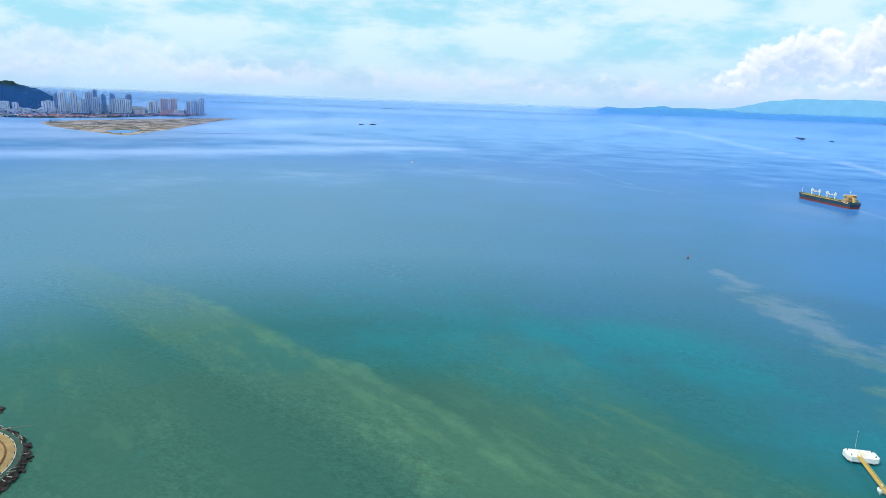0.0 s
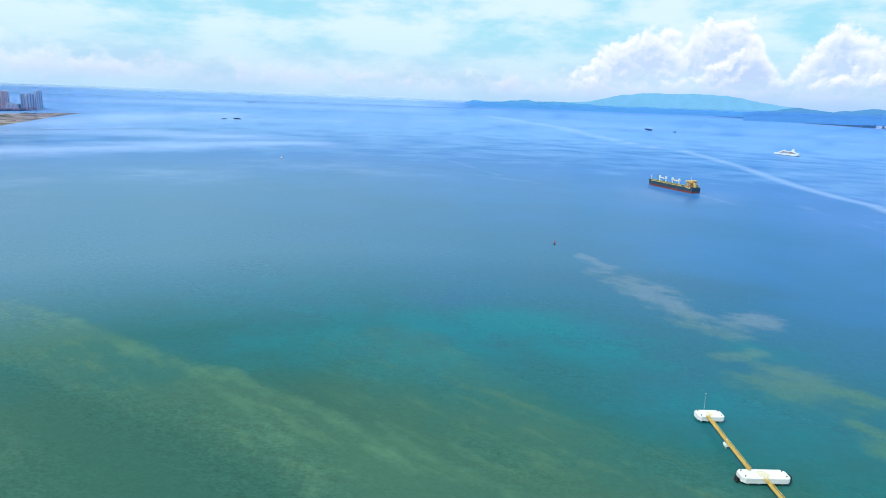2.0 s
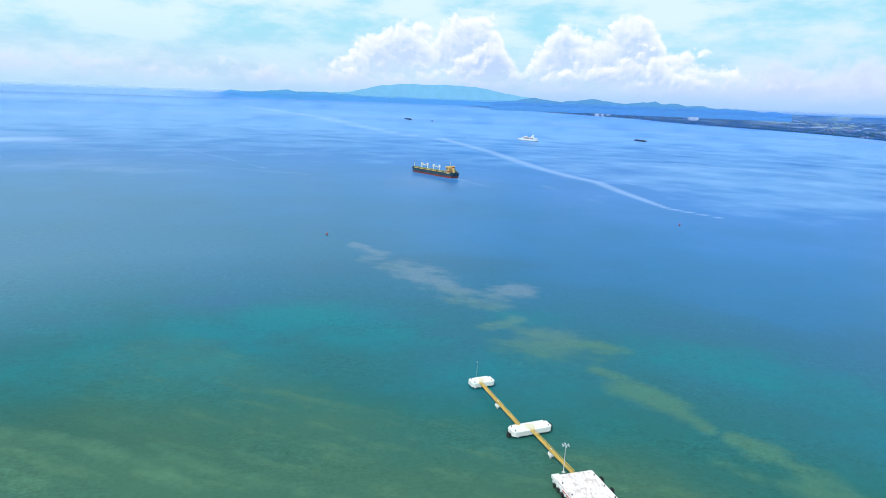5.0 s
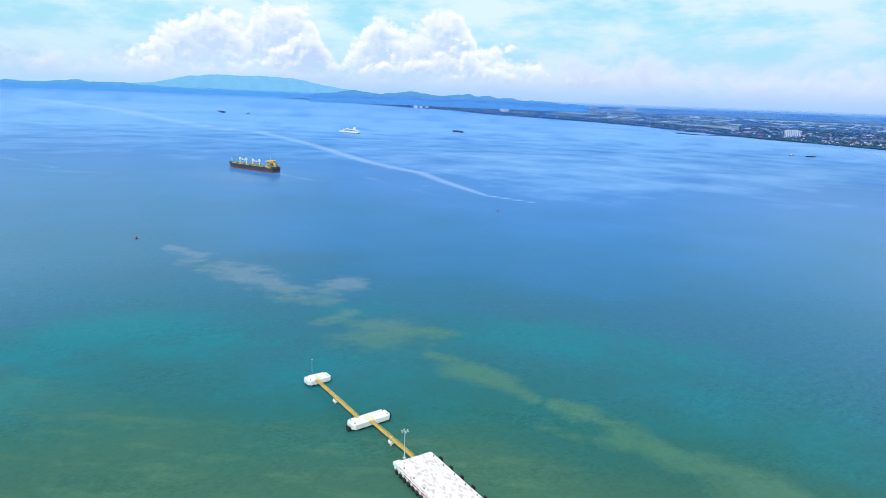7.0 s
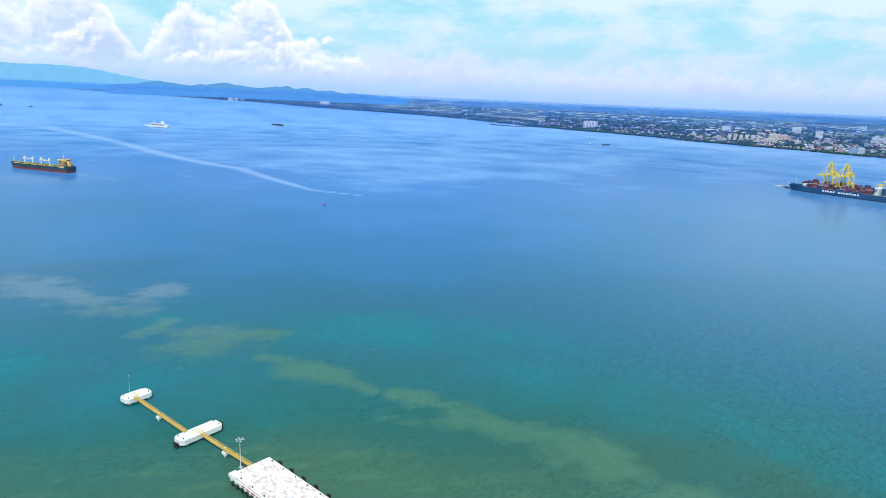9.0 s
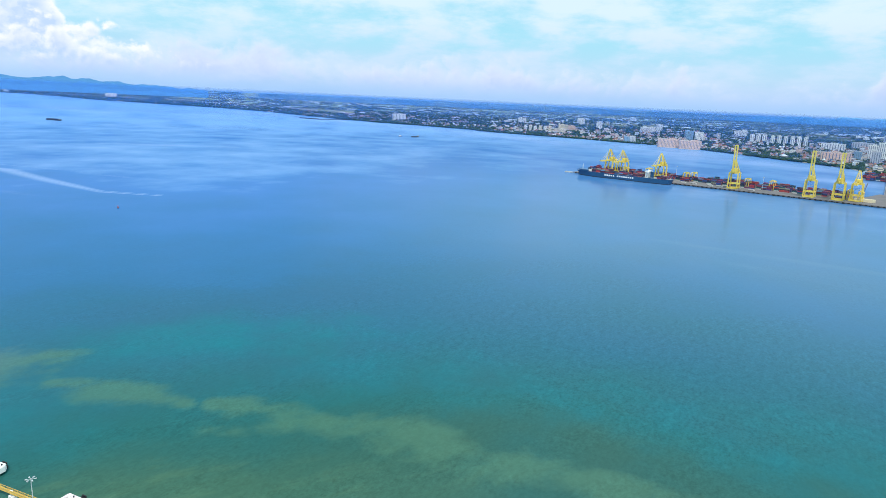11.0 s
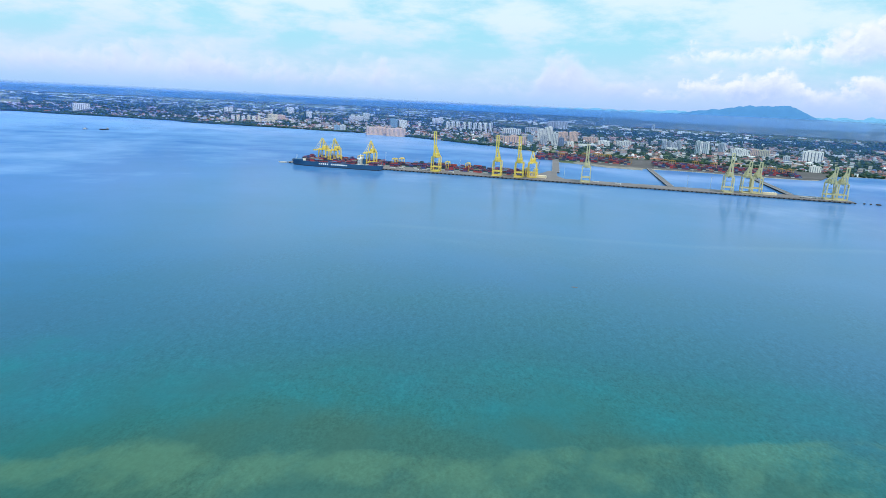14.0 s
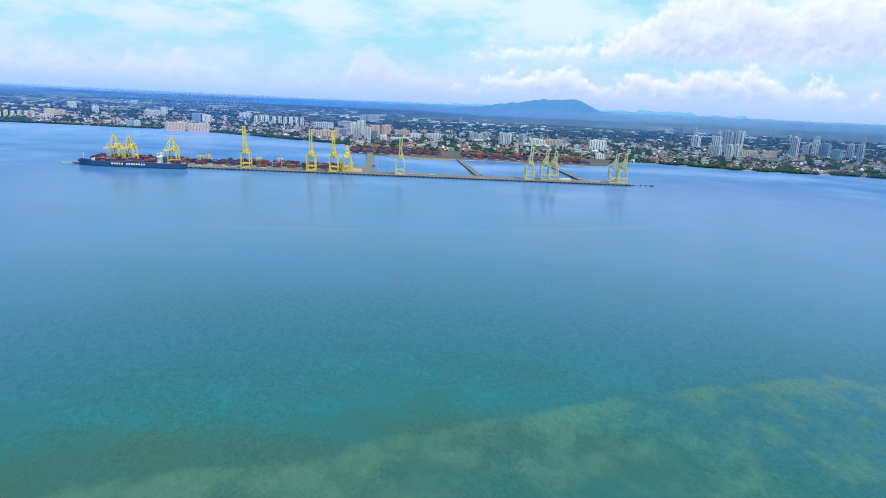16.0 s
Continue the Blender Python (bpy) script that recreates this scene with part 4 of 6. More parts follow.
def pier():
    p = base("pier_head", pose(231.75, 224.6, 0, 0, 0, JETTY_YAW - 4.8))
    tagged(p, "broad concrete pier deck with worn white paint and fenders", "pier")
    part("deck", Shape().slab([(-11.6, -150), (11.6, -150), (11.6, 0), (-11.6, 0)], 3.6, 5.2, 0.08), DECK, p)
    part("lamp_plinth", Shape().slab([(-12.3, -4.5), (-8.0, -4.5), (-8.0, 1.2), (-12.3, 1.2)], 3.4, 5.35, 0.1), WHITE_CONC, p)
    for side in (-1, 1):
        part("edge_beam", Shape().box((side * 11.75, -75, 3.1), (0.3, 150, 1.5)), WHITE_CONC if side < 0 else CONCRETE, p)
    part("edge_stripe", Shape().box((-11.95, -80, 3.55), (0.1, 138, 0.6)), RED_PAINT, p, "faded red stripe along the edge")
    pile = Shape().rod((0, 0, -7), (0, 0, 3.7), 0.6, n=10).mesh("pile", CONCRETE)
    panel = Shape().slab(rounded(0.75, 0.75, 0.35), -0.35, 0.35, 0.1).mesh("fender_panel", FENDER_PALE)
    tyre = Shape().rod((0, 0, -0.5), (0, 0, 0.5), 1.05, n=12).mesh("fender", RUBBER)
    frame_r = Shape().box((2.2, 0, -0.4), (0.6, 2.6, 3.6)).rod((0, 0, 0), (2.0, 0, 0), 1.0, 0.8, 10).beam((2.2, 0, 1.3), (0, 0, 1.5), 0.3).mesh("fender", RUBBER)
    for i in range(24):
        y = -3 - i * 6
        for x in (-9, 0, 9):
            part("pile", pile, None, p, m=pose(x, y, 0))
    for i in range(20):
        y = -2.2 - i * 4.4
        part("fender_panel", panel, None, p, m=pose(-12.6, y, 3.3, 0, 90, 0))
        part("fender", tyre, None, p, m=pose(-12.7, y - 1.6, 1.7, 0, 90, 0))
    for i in range(12):
        part("fender", frame_r, None, p, m=pose(11.9, -7 - i * 10.5, 3.3))
    for i in range(12):
        part("bollard", BOLLARD, None, p, m=pose(10.2, -5 - i * 10.5, 5.2))
        part("bollard", BOLLARD, None, p, m=pose(-10.4, -8 - i * 10.5, 5.2))
    return p


pier()


def high_mast(m):
    t = base("high_mast_lamp", m)
    tagged(t, "tall galvanised mast with a ring of floodlights", "street lamp")
    part("pole", Shape().rod((0, 0, 0), (0, 0, 16.7), 0.24, 0.14, 10), GALV, t)
    part("foot", Shape().box((0, 0, 0.3), (1.4, 1.4, 0.6)), CONCRETE, t)
    ring = Shape()
    for i in range(6):
        a = i * math.tau / 6
        ring.beam((0, 0, 16.5), (math.cos(a) * 1.9, math.sin(a) * 1.9, 16.5), 0.14)
    part("lamp_ring", ring, GALV, t)
    head = Shape().box((1.9, 0, 16.5), (0.9, 0.6, 0.3)).mesh("floodlight", GALV)
    for i in range(6):
        part("floodlight", head, None, t, m=pose(0, 0, 0, 0, 0, i * 60))


high_mast(pose(227.0, 227.0, 5.35))

# ---- stone headland by the near shore ----


def headland(cx, cy, r, label):
    rnd = random.Random(5)
    h = base("stone_headland", pose(cx, cy, 0))
    tagged(h, label, "breakwater", kind="structure")
    lump = []
    for k in range(4):
        s = Shape()
        rr = random.Random(k)
        loops = []
        for z, w in ((-0.6, 0.6), (-0.1, 1.0), (0.45, 0.8), (0.75, 0.35)):
            loops.append([(math.cos(i * math.tau / 6) * w * rr.uniform(0.75, 1.2), math.sin(i * math.tau / 6) * w * rr.uniform(0.6, 1.1), z * rr.uniform(0.8, 1.2)) for i in range(6)])
        s.rings(loops)
        lump.append(s.mesh("rock", ROCK))
    for i in range(290):
        a = radians(rnd.uniform(-95, 130))
        q = rnd.random()
        rad = r + 1.0 - q * 5.0
        sc = rnd.uniform(0.55, 1.25)
        part("rock", lump[i % 4], None, h, m=Matrix.Translation((math.cos(a) * rad, math.sin(a) * rad, 0.1 + q * 3.0)) @ Matrix.Rotation(rnd.uniform(0, 6), 4, "Z") @ Matrix.Scale(sc, 4))
    circle = [(math.cos(radians(a)), math.sin(radians(a))) for a in range(0, 360, 8)]
    part("bank", Shape().rings([[(c * q, s * q, z) for c, s in circle] for q, z in ((r, -3), (r - 1.2, 0.8), (r - 3.6, 3.3))]), ROCK, h)
    part("grass_strip", Shape().rings([[(c * (r - 3.5), s * (r - 3.5), z) for c, s in circle] for z in (2.6, 3.36)]), POOL, h, "weedy green pool inside the rocks")
    part("path", Shape().rings([[(c * (r - 7.0), s * (r - 7.0), z) for c, s in circle] for z in (2.6, 3.5)]), SAND_PATH, h, "ochre paved walk")
    for i in range(34):
        a = radians(rnd.uniform(-90, 125))
        rad = r - rnd.uniform(0.5, 5.0)
        yaw = rnd.uniform(0, 360)
        part("timber", Shape().beam((-2.2, 0, 0), (2.2, 0, rnd.uniform(-0.4, 0.6)), 0.3), TIMBER, h, m=pose(math.cos(a) * rad, math.sin(a) * rad, 3.4, 0, 0, yaw))
    for i in range(26):
        a = radians(-90 + i * 8.4)
        part("rail_post", Shape().box((0, 0, 0.6), (0.3, 0.3, 1.3)), ROCK, h, m=pose(math.cos(a) * (r - 7.4), math.sin(a) * (r - 7.4), 3.5))
    for a0 in (20, 62, 84):
        a = radians(a0)
        part("soil_bank", Shape().rings([[(math.cos(k) * w * 1.6, math.sin(k) * w, z) for k in range(6)] for z, w in ((-0.6, 3.0), (0.5, 2.2), (0.9, 0.8))]), SOIL, h, "rust brown soil heap", pose(math.cos(a) * (r - 5.6), math.sin(a) * (r - 5.6), 2.4, 0, 0, a0 + 90))
    kerb = Shape()
    for i in range(45):
        a, b = circle[i], circle[(i + 1) % 45]
        kerb.beam((a[0] * (r - 6.9), a[1] * (r - 6.9), 3.55), (b[0] * (r - 6.9), b[1] * (r - 6.9), 3.55), 0.32, 0.3)
    part("kerb", kerb, CONCRETE, h, "pale kerb")
    inner = Shape()
    for i in range(45):
        a, b = circle[i], circle[(i + 1) % 45]
        inner.beam((a[0] * (r - 12), a[1] * (r - 12), 3.8), (b[0] * (r - 12), b[1] * (r - 12), 3.8), 0.6, 0.9)
    part("low_wall", inner, SOIL, h, "rust brown low wall")
    part("inner_court", Shape().rings([[(c * (r - 12), s * (r - 12), z) for c, s in circle] for z in (2.6, 3.62)]), SAND_PATH, h)


headland(-270.8, 298.3, 54.1, "curved headland with dark rocks and ochre walk")
tagged(Shape().rod((-262, 338, 5), (-236, 348, 5.5), 0.22, 0.1, 6).thing("spar", DECK_BROWN), "long dark timber spar reaching over the rocks", "spar")
pile_of_rocks = Shape()
for i in range(40):
    rr = random.Random(70 + i)
    a, q = rr.uniform(0, 6.28), rr.uniform(0, 6)
    pile_of_rocks.rings([[(-277 + math.cos(a) * q + math.cos(k) * w, 373 + math.sin(a) * q + math.sin(k) * w, z + (6 - q) * 0.25) for k in range(6)] for z, w in ((-0.8, 0.8), (0.3, 1.1 * rr.uniform(0.7, 1.3)), (0.9, 0.5))])
tagged(pile_of_rocks.thing("rock_pile", ROCK), "heap of reddish dark rocks in the water", "rocks", kind="stuff")

# ---- ships ----


def hull_loops(length, beam, z, flare, bow=0.3, stern=0.82):
    """One level of a hull's outline, bow at +x."""
    pts = []
    for i in range(13):
        u = i / 12
        x = length * (u - 0.5)
        if u > 1 - bow:
            w = (1 - ((u - 1 + bow) / bow) ** 2.2) * 0.98 + 0.02
            x += flare * ((u - 1 + bow) / bow) ** 2
        else:
            w = stern + (1 - stern) * min(1, u / 0.2)
        pts.append((x, w * beam / 2))
    return [(x, -y, z) for x, y in pts] + [(x, y, z) for x, y in reversed(pts)]


def hull(parent, length, beam, levels, label_low, label_up, low, up, deck, bow=0.3):
    z0, z1, z2 = levels
    part("boot_topping", Shape().rings([hull_loops(length * 0.97, beam * 0.98, z0, -1, bow), hull_loops(length * 0.975, beam, z1, 0, bow)]), low, parent, label_low)
    part("hull", Shape().rings([hull_loops(length * 0.975, beam + 0.02, z1, 0, bow), hull_loops(length * 0.985, beam + 0.04, (z1 + z2) / 2, 1, bow), hull_loops(length, beam + 0.06, z2, length * 0.015, bow)]), up, parent, label_up)
    part("deck", Shape().rings([hull_loops(length * 0.99, beam - 0.6, z, length * 0.012, bow) for z in (z2 - 0.4, z2 + 0.05)]), deck, parent)


def bulk_carrier(m):
    s = base("bulk_carrier", m)
    tagged(s, "laden bulk carrier with blue-green hull and buff bridge", "ship")
    hull(s, 193, 31, (-3, 4.6, 11), "red boot topping", "blue-green hull", BOOT_RED, HULL_GREEN, DECK_BROWN, 0.2)
    part("forecastle", Shape().slab([(78, -11), (90, -6), (95, 0), (90, 6), (78, 11)], 11, 14, 0.3), HULL_GREEN, s)
    part("foremast", Shape().rod((86, 0, 14), (86, 0, 27), 0.7, 0.4), CRANE_WHITE, s)
    for i in range(5):
        x = 64 - i * 26.5
        h = part("hatch", Shape().box((x, 0, 12.2), (18, 18, 2.4)), OCHRE if i % 2 else GREY_STEEL, s)
        part("hatch_cover", Shape().box((x - 4.7, 0, 13.9), (9, 17, 0.9)).box((x + 4.7, 0, 13.9), (9, 17, 0.9)), HATCH_GREEN, h, "olive steel hatch cover")
        for q in (-1, 1):
            part("hatch_rail", Shape().beam((x - 10, q * 10.6, 12.6), (x + 10, q * 10.6, 12.6), 0.9, 1.4), OCHRE, h, "yellow hatch rail")
    for i in range(4):
        x = 51 - i * 26.5
        c = part("deck_crane", Shape().rod((x, 0, 11), (x, 0, 22), 1.4, 1.2, 10), HULL_WHITE, s, "white deck crane")
        part("crane_house", Shape().box((x, 0, 24.5), (4, 3.8, 5.5)).box((x, 0, 28), (2.2, 2.2, 1.8)), HULL_WHITE, c)
        way = 19 if i % 2 else -19
        part("jib", Shape().beam((x, -0.8, 24), (x + way, -0.6, 21.5), 0.6, 0.9).beam((x, 0.8, 24), (x + way, 0.6, 21.5), 0.6, 0.9).beam((x, 0, 28.6), (x + way * 0.9, 0, 22.4), 0.3), CRANE_WHITE, c)
    for q in (-1, 1):
        part("bulwark", Shape().box((0, q * 15.2, 11.6), (150, 0.3, 1.4)), HULL_GREEN, s)
    b = part("superstructure", Shape().box((-78, 0, 14.5), (19, 28, 7)).box((-76, 0, 20.5), (13, 23, 5.2)).box((-75, 0, 25), (10, 19, 4)), CREAM, s, "buff accommodation block")
    part("bridge", Shape().box((-73.5, 0, 28.2), (7, 29, 2.6)), CREAM, b)
    part("bridge_windows", Shape().box((-69.9, 0, 28.6), (0.2, 26, 1.1)), GLASS, b)
    part("boat_deck", Shape().box((-79, 0, 18.2), (21, 29, 0.5)).box((-77, 0, 23.3), (15, 25, 0.4)), DECK_BROWN, b)
    for z, x0, wide, y in ((13.5, -78, 16, 14.05), (16.2, -78, 16, 14.05), (20.5, -76, 11, 11.55), (25.2, -75, 8, 9.55)):
        for q in (-1, 1):
            part("window_row", Shape().box((x0, q * y, z), (wide, 0.1, 1.0)), GLASS, b)
    for z, wide in ((14.5, 22), (20.5, 18)):
        part("window_row", Shape().box((-87.55 if z < 18 else -82.55, 0, z), (0.1, wide, 1.0)), GLASS, b)
    f = part("funnel", Shape().rings([hull_loops(8, 6, z, 0, 0.5) for z in (11, 31)]), CREAM, s, m=pose(-87, 0, 0))
    part("funnel_band", Shape().rings([hull_loops(8.1, 6.1, z, 0, 0.5) for z in (26, 29)]), BOOT_RED, f)
    part("mast", Shape().rod((-74, 0, 30.5), (-74, 0, 40), 0.5, 0.25).beam((-74, -3, 36), (-74, 3, 36), 0.4), CRANE_WHITE, s)
    part("lifeboat", Shape().rings([hull_loops(8, 3, z, 0, 0.4) for z in (0, 1.6)]), BUOY_RED, s, "orange lifeboat", pose(-84, 13.5, 16))
    part("stern_deck", Shape().box((-90, 0, 12.5), (9, 26, 3)), HULL_GREEN, s)


bow, stern = Vector((912, 1620, 0)), Vector((936, 1428, 0))
bulk_carrier(Matrix.Translation((bow + stern) / 2) @ Matrix.Rotation(math.atan2((bow - stern).y, (bow - stern).x), 4, "Z"))


def cruise_ship(m):
    s = base("passenger_ship", m)
    tagged(s, "white passenger ship with a raked funnel", "ship")
    hull(s, 150, 22, (-3, 2.0, 9.5), "dark boot topping", "white hull", NAVY, HULL_WHITE, HULL_WHITE, 0.4)
    d = part("superstructure", Shape().slab([(-66, -10.5), (30, -10.5), (42, -6), (42, 6), (30, 10.5), (-66, 10.5)], 9.5, 15.5, 0.3), HULL_WHITE, s)
    part("upper_deck", Shape().slab([(-50, -9), (18, -9), (28, -5), (28, 5), (18, 9), (-50, 9)], 15.5, 19.5, 0.3), HULL_WHITE, d)
    part("bridge", Shape().slab([(8, -9.5), (22, -9.5), (25, -4), (25, 4), (22, 9.5), (8, 9.5)], 19.5, 22.5, 0.3), HULL_WHITE, d)
    for z, x0, x1, y in ((11.5, -64, 34, 10.56), (13.8, -64, 30, 10.56), (17.4, -48, 20, 9.06)):
        part("window_row", Shape().box(((x0 + x1) / 2, y, z), (x1 - x0, 0.12, 1.4)), GLASS, d)
    part("funnel", Shape().rings([[(x - (z - 19) * 0.35, y, z) for x, y, _ in hull_loops(w, 8, 0, 0, 0.4)] for z, w in ((19, 22), (34, 9))]), HULL_WHITE, s, m=pose(-34, 0, 0))
    part("mast", Shape().rod((14, 0, 22), (11, 0, 35), 1.0, 0.4).beam((12, -4, 30), (12, 4, 30), 0.6), HULL_WHITE, s)
    boat = Shape().rings([hull_loops(9, 3, z, 0, 0.4) for z in (0, 1.8)]).mesh("lifeboat", BUOY_RED)
    for i in range(5):
        part("lifeboat", boat, None, s, "orange lifeboat", pose(-42 + i * 13, 9.8, 15.8))
    return s


cruise_ship(stand(39.42, 3668, 0, 39.42 + 97.5))


def barge(m, length, label, cargo):
    s = base("barge", m)
    tagged(s, label, "barge")
    part("hull", Shape().rings([[(x * k, y, z) for x, y, _ in hull_loops(length, length * 0.24, 0, 0, 0.12, 0.95)] for z, k in ((-2, 0.94), (2, 1.0), (5.5, 1.0))]), NAVY, s)
    if cargo:
        part("cargo_heap", Shape().slab([(-length * 0.42, -length * 0.1), (length * 0.4, -length * 0.1), (length * 0.4, length * 0.1), (-length * 0.42, length * 0.1)], 5.5, 9.5, 3.0), NAVY, s, "dark bulk cargo")
    part("deckhouse", Shape().box((-length * 0.44, 0, 8), (6, 8, 5)), GREY_STEEL, s)


barge(stand(48.87, 4210, 0, 48.87 + 95), 85, "long black barge laden with dark cargo", True)
barge(stand(28.85, 6790, 0, 28.85 + 90), 130, "low black barge far out on the strait", True)
barge(stand(30.95, 6400, 0, 30.95 + 95), 45, "small dark barge far out", False)
barge(stand(77.25, 3560, 0, 77.25 + 140), 48, "low dark barge under tow", False)
barge(stand(-6.06, 5600, 0, 0), 55, "small dark vessel at anchor", True)
barge(stand(-7.06, 5560, 0, 20), 38, "small dark fishing vessel at anchor", False)
barge(stand(-4.86, 18500, 0, 5), 250, "far tanker on the skyline", True)


def tug(m, size, label, up):
    s = base("tug", m)
    tagged(s, label, "boat")
    hull(s, size, size * 0.3, (-1, 0.6, 2.6), "", "", BOOT_RED, up, DECK_BROWN, 0.4)
    part("wheelhouse", Shape().slab(rounded(size * 0.14, size * 0.09, 0.6), 2.6, 6.5, 0.3), HULL_WHITE, s)
    part("funnel", Shape().rod((-size * 0.2, 0, 2.6), (-size * 0.2, 0, 7.5), 0.8), BUOY_RED, s)
    part("mast", Shape().rod((0, 0, 6.5), (0, 0, 11), 0.2, 0.1), GREY_STEEL, s)


tug(stand(75.95, 3580, 0, 75.95 + 150), 30, "small dark harbour tug with a red funnel", NAVY)
tug(stand(-2.53, 2180, 0, 150), 9, "small pale motorboat under way", HULL_WHITE)


def buoy(x, y, mat, label):
    s = base("buoy", pose(x, y, 0))
    tagged(s, label, "buoy")
    part("float", Shape().rod((0, 0, -0.6), (0, 0, 0.9), 1.8, 1.7, 12), NAVY, s)
    part("cage", Shape().rod((0, 0, 0.9), (0, 0, 3.9), 1.0, 0.45, 8), mat, s)
    part("topmark", Shape().rod((0, 0, 3.9), (0, 0, 5.2), 0.6, 0.05, 8), mat, s)


buoy(math.sin(radians(21.86)) * 943, math.cos(radians(21.86)) * 943, BUOY_RED, "dark red navigation buoy")
buoy(math.sin(radians(52.82)) * 1195, math.cos(radians(52.82)) * 1195, BUOY_RED, "bright red navigation buoy")
drift = Shape()
for i in range(4):
    drift.rod((-4 + i * 0.4, i * 0.5, 0.05), (4 - i * 0.7, i * 0.6, 0.1), 0.25, 0.15, 6)
tagged(drift.thing("driftwood", DECK_BROWN, stand(117.38, 734, 0, 10)), "raft of brown driftwood afloat", "driftwood")
boom = Shape()
for i in range(60):
    b0, b1 = -25.3 + 15.3 * i / 60, -25.3 + 15.3 * (i + 1) / 60
    d0, d1 = 3470 + 530 * i / 60, 3470 + 530 * (i + 1) / 60
    boom.beam(spots(b0, d0, 0.3).tolist(), spots(b1, d1, 0.3).tolist(), 1.6, 1.0)
pontoon = Shape().beam(spots(67.3, 5880, 2).tolist(), spots(69.0, 5700, 2).tolist(), 22, 5).beam(spots(69.0, 5700, 2).tolist(), spots(71.6, 5830, 2).tolist(), 5, 3)
tagged(pontoon.thing("landing_stage", NAVY), "long dark landing stage off the northern shore", "jetty")
tagged(boom.thing("silt_boom", RUBBER), "long dark floating silt boom", "boom", kind="structure")

# ---- container port ----
FENDER_DARK = material("weathered dark concrete", (0.06, 0.06, 0.065), 0.85, 0, 0.3, 0.2)
QO, QD, QN = Vector((1827, -461, 0)), Vector((-0.4687, -0.8833, 0)), Vector((0.8833, -0.4687, 0))
Q_YAW = math.degrees(math.atan2(QD.y, QD.x))


def quay_at(s, o, z=0.0):
    return QO + QD * s + QN * o + Vector((0, 0, z))


def quay_s(b, o):
    """How far along the quay the bearing b meets the line at o behind its edge."""
    r = Vector((math.sin(radians(b)), math.cos(radians(b)), 0))
    p = QO + QN * o
    return (p.x * r.y - p.y * r.x) / (QD.y * r.x - QD.x * r.y)


def quay():
    m = Matrix.Translation(QO) @ Matrix.Rotation(radians(Q_YAW), 4, "Z")
    q = base("wharf", m)
    tagged(q, "long concrete container wharf on dark piles", "wharf", kind="structure")
    # local x runs along the quay, local -y away from the water's edge is towards the shore
    k = -1 if (m.to_3x3() @ Vector((0, 1, 0))).dot(QN) < 0 else 1
    part("deck", Shape().slab([(-470, 0), (1112, 0), (1112, 80 * k), (365, 80 * k), (-470, 80 * k)][::k], 2.9, 4.0, 0.1), WHARF, q)
    part("yard_deck", Shape().slab([(-470, 80 * k), (292, 80 * k), (292, 185 * k), (-470, 185 * k)][::k], 2.9, 3.99, 0.1), WHARF, q)
    part("wedge", Shape().slab([(292.1, 80 * k), (372, 80 * k), (347, 150 * k), (338, 300 * k), (312, 300 * k), (292.1, 190 * k)][::k], 2.9, 3.98, 0.1), WHARF, q)
    part("fascia", Shape().box((321, 0.7 * k, 2.3), (1580, 1.2, 1.3)), FASCIA, q, "stained wharf edge beam")
    pile = Shape().rod((0, 0, -4), (0, 0, 2.3), 1.0, n=8).mesh("pile", RUBBER)
    for i in range(150):
        part("pile", pile, None, q, m=pose(-462 + i * 10.5, 1.3 * k, 0))
    fend = Shape().box((0, 0, -0.2), (5.2, 0.9, 3.2)).mesh("fender", RUBBER)
    for i in range(132):
        part("fender", fend, None, q, m=pose(-460 + i * 12, -0.46 * k, 1.9))
    part("tail_caps", Shape().box((1135, 6 * k, 2), (4, 4, 3)).box((1150, 6 * k, 2), (4, 4, 3)).box((1168, 6 * k, 2), (10, 6, 3)), FENDER_DARK, q)
    part("head_dolphin", Shape().box((-486, 4 * k, 1.6), (24, 10, 3)), CONCRETE, q)
    return q


quay()


def causeway(a, b, width, label):
    a, b = Vector((*a, 0)), Vector((*b, 0))
    run = (b - a).length
    c = base("causeway", Matrix.Translation(a) @ Matrix.Rotation(math.atan2((b - a).y, (b - a).x), 4, "Z"))
    tagged(c, label, "bridge", kind="structure")
    part("deck", Shape().box((run / 2, 0, 3.6), (run, width, 1.4)), WHARF, c)
    for side in (-1, 1):
        part("parapet", Shape().box((run / 2, side * (width / 2 - 0.2), 4.75), (run, 0.4, 0.9)), CONCRETE, c)
    pile = Shape().box((0, 0, -0.5), (1.6, width * 0.9, 6.8)).mesh("pier", RUBBER)
    for i in range(int(run / 14)):
        part("pier", pile, None, c, m=pose(7 + i * 14, 0, 0))


def xy(b, d):
    return math.sin(radians(b)) * d, math.cos(radians(b)) * d


causeway(xy(114.75, 2640), xy(114.85, 2105), 24, "wide concrete causeway to the wharf")
causeway(xy(122.6, 2500), xy(124.5, 1925), 16, "concrete bridge on dark piers")
causeway(xy(130.3, 2510), xy(133.5, 1985), 16, "narrow concrete bridge on dark piers")
ground("yard_ground", np.arange(113.4, 136, 0.25), coast(np.arange(113.4, 136, 0.25)) * 1.012, np.full(91, 2985.0), YARD, "paved container yard by the water", 2.9, 8, 0.0)
ground("grass_bank_ground", np.arange(114.9, 122.3, 0.2), np.interp(np.arange(114.9, 122.3, 0.2), [114.9, 116, 119, 122.3], [2560, 2540, 2455, 2440]), np.full(37, 2620.0), TOWN, "low grassy bank before the container yard", 2.6, 6, 0.002)


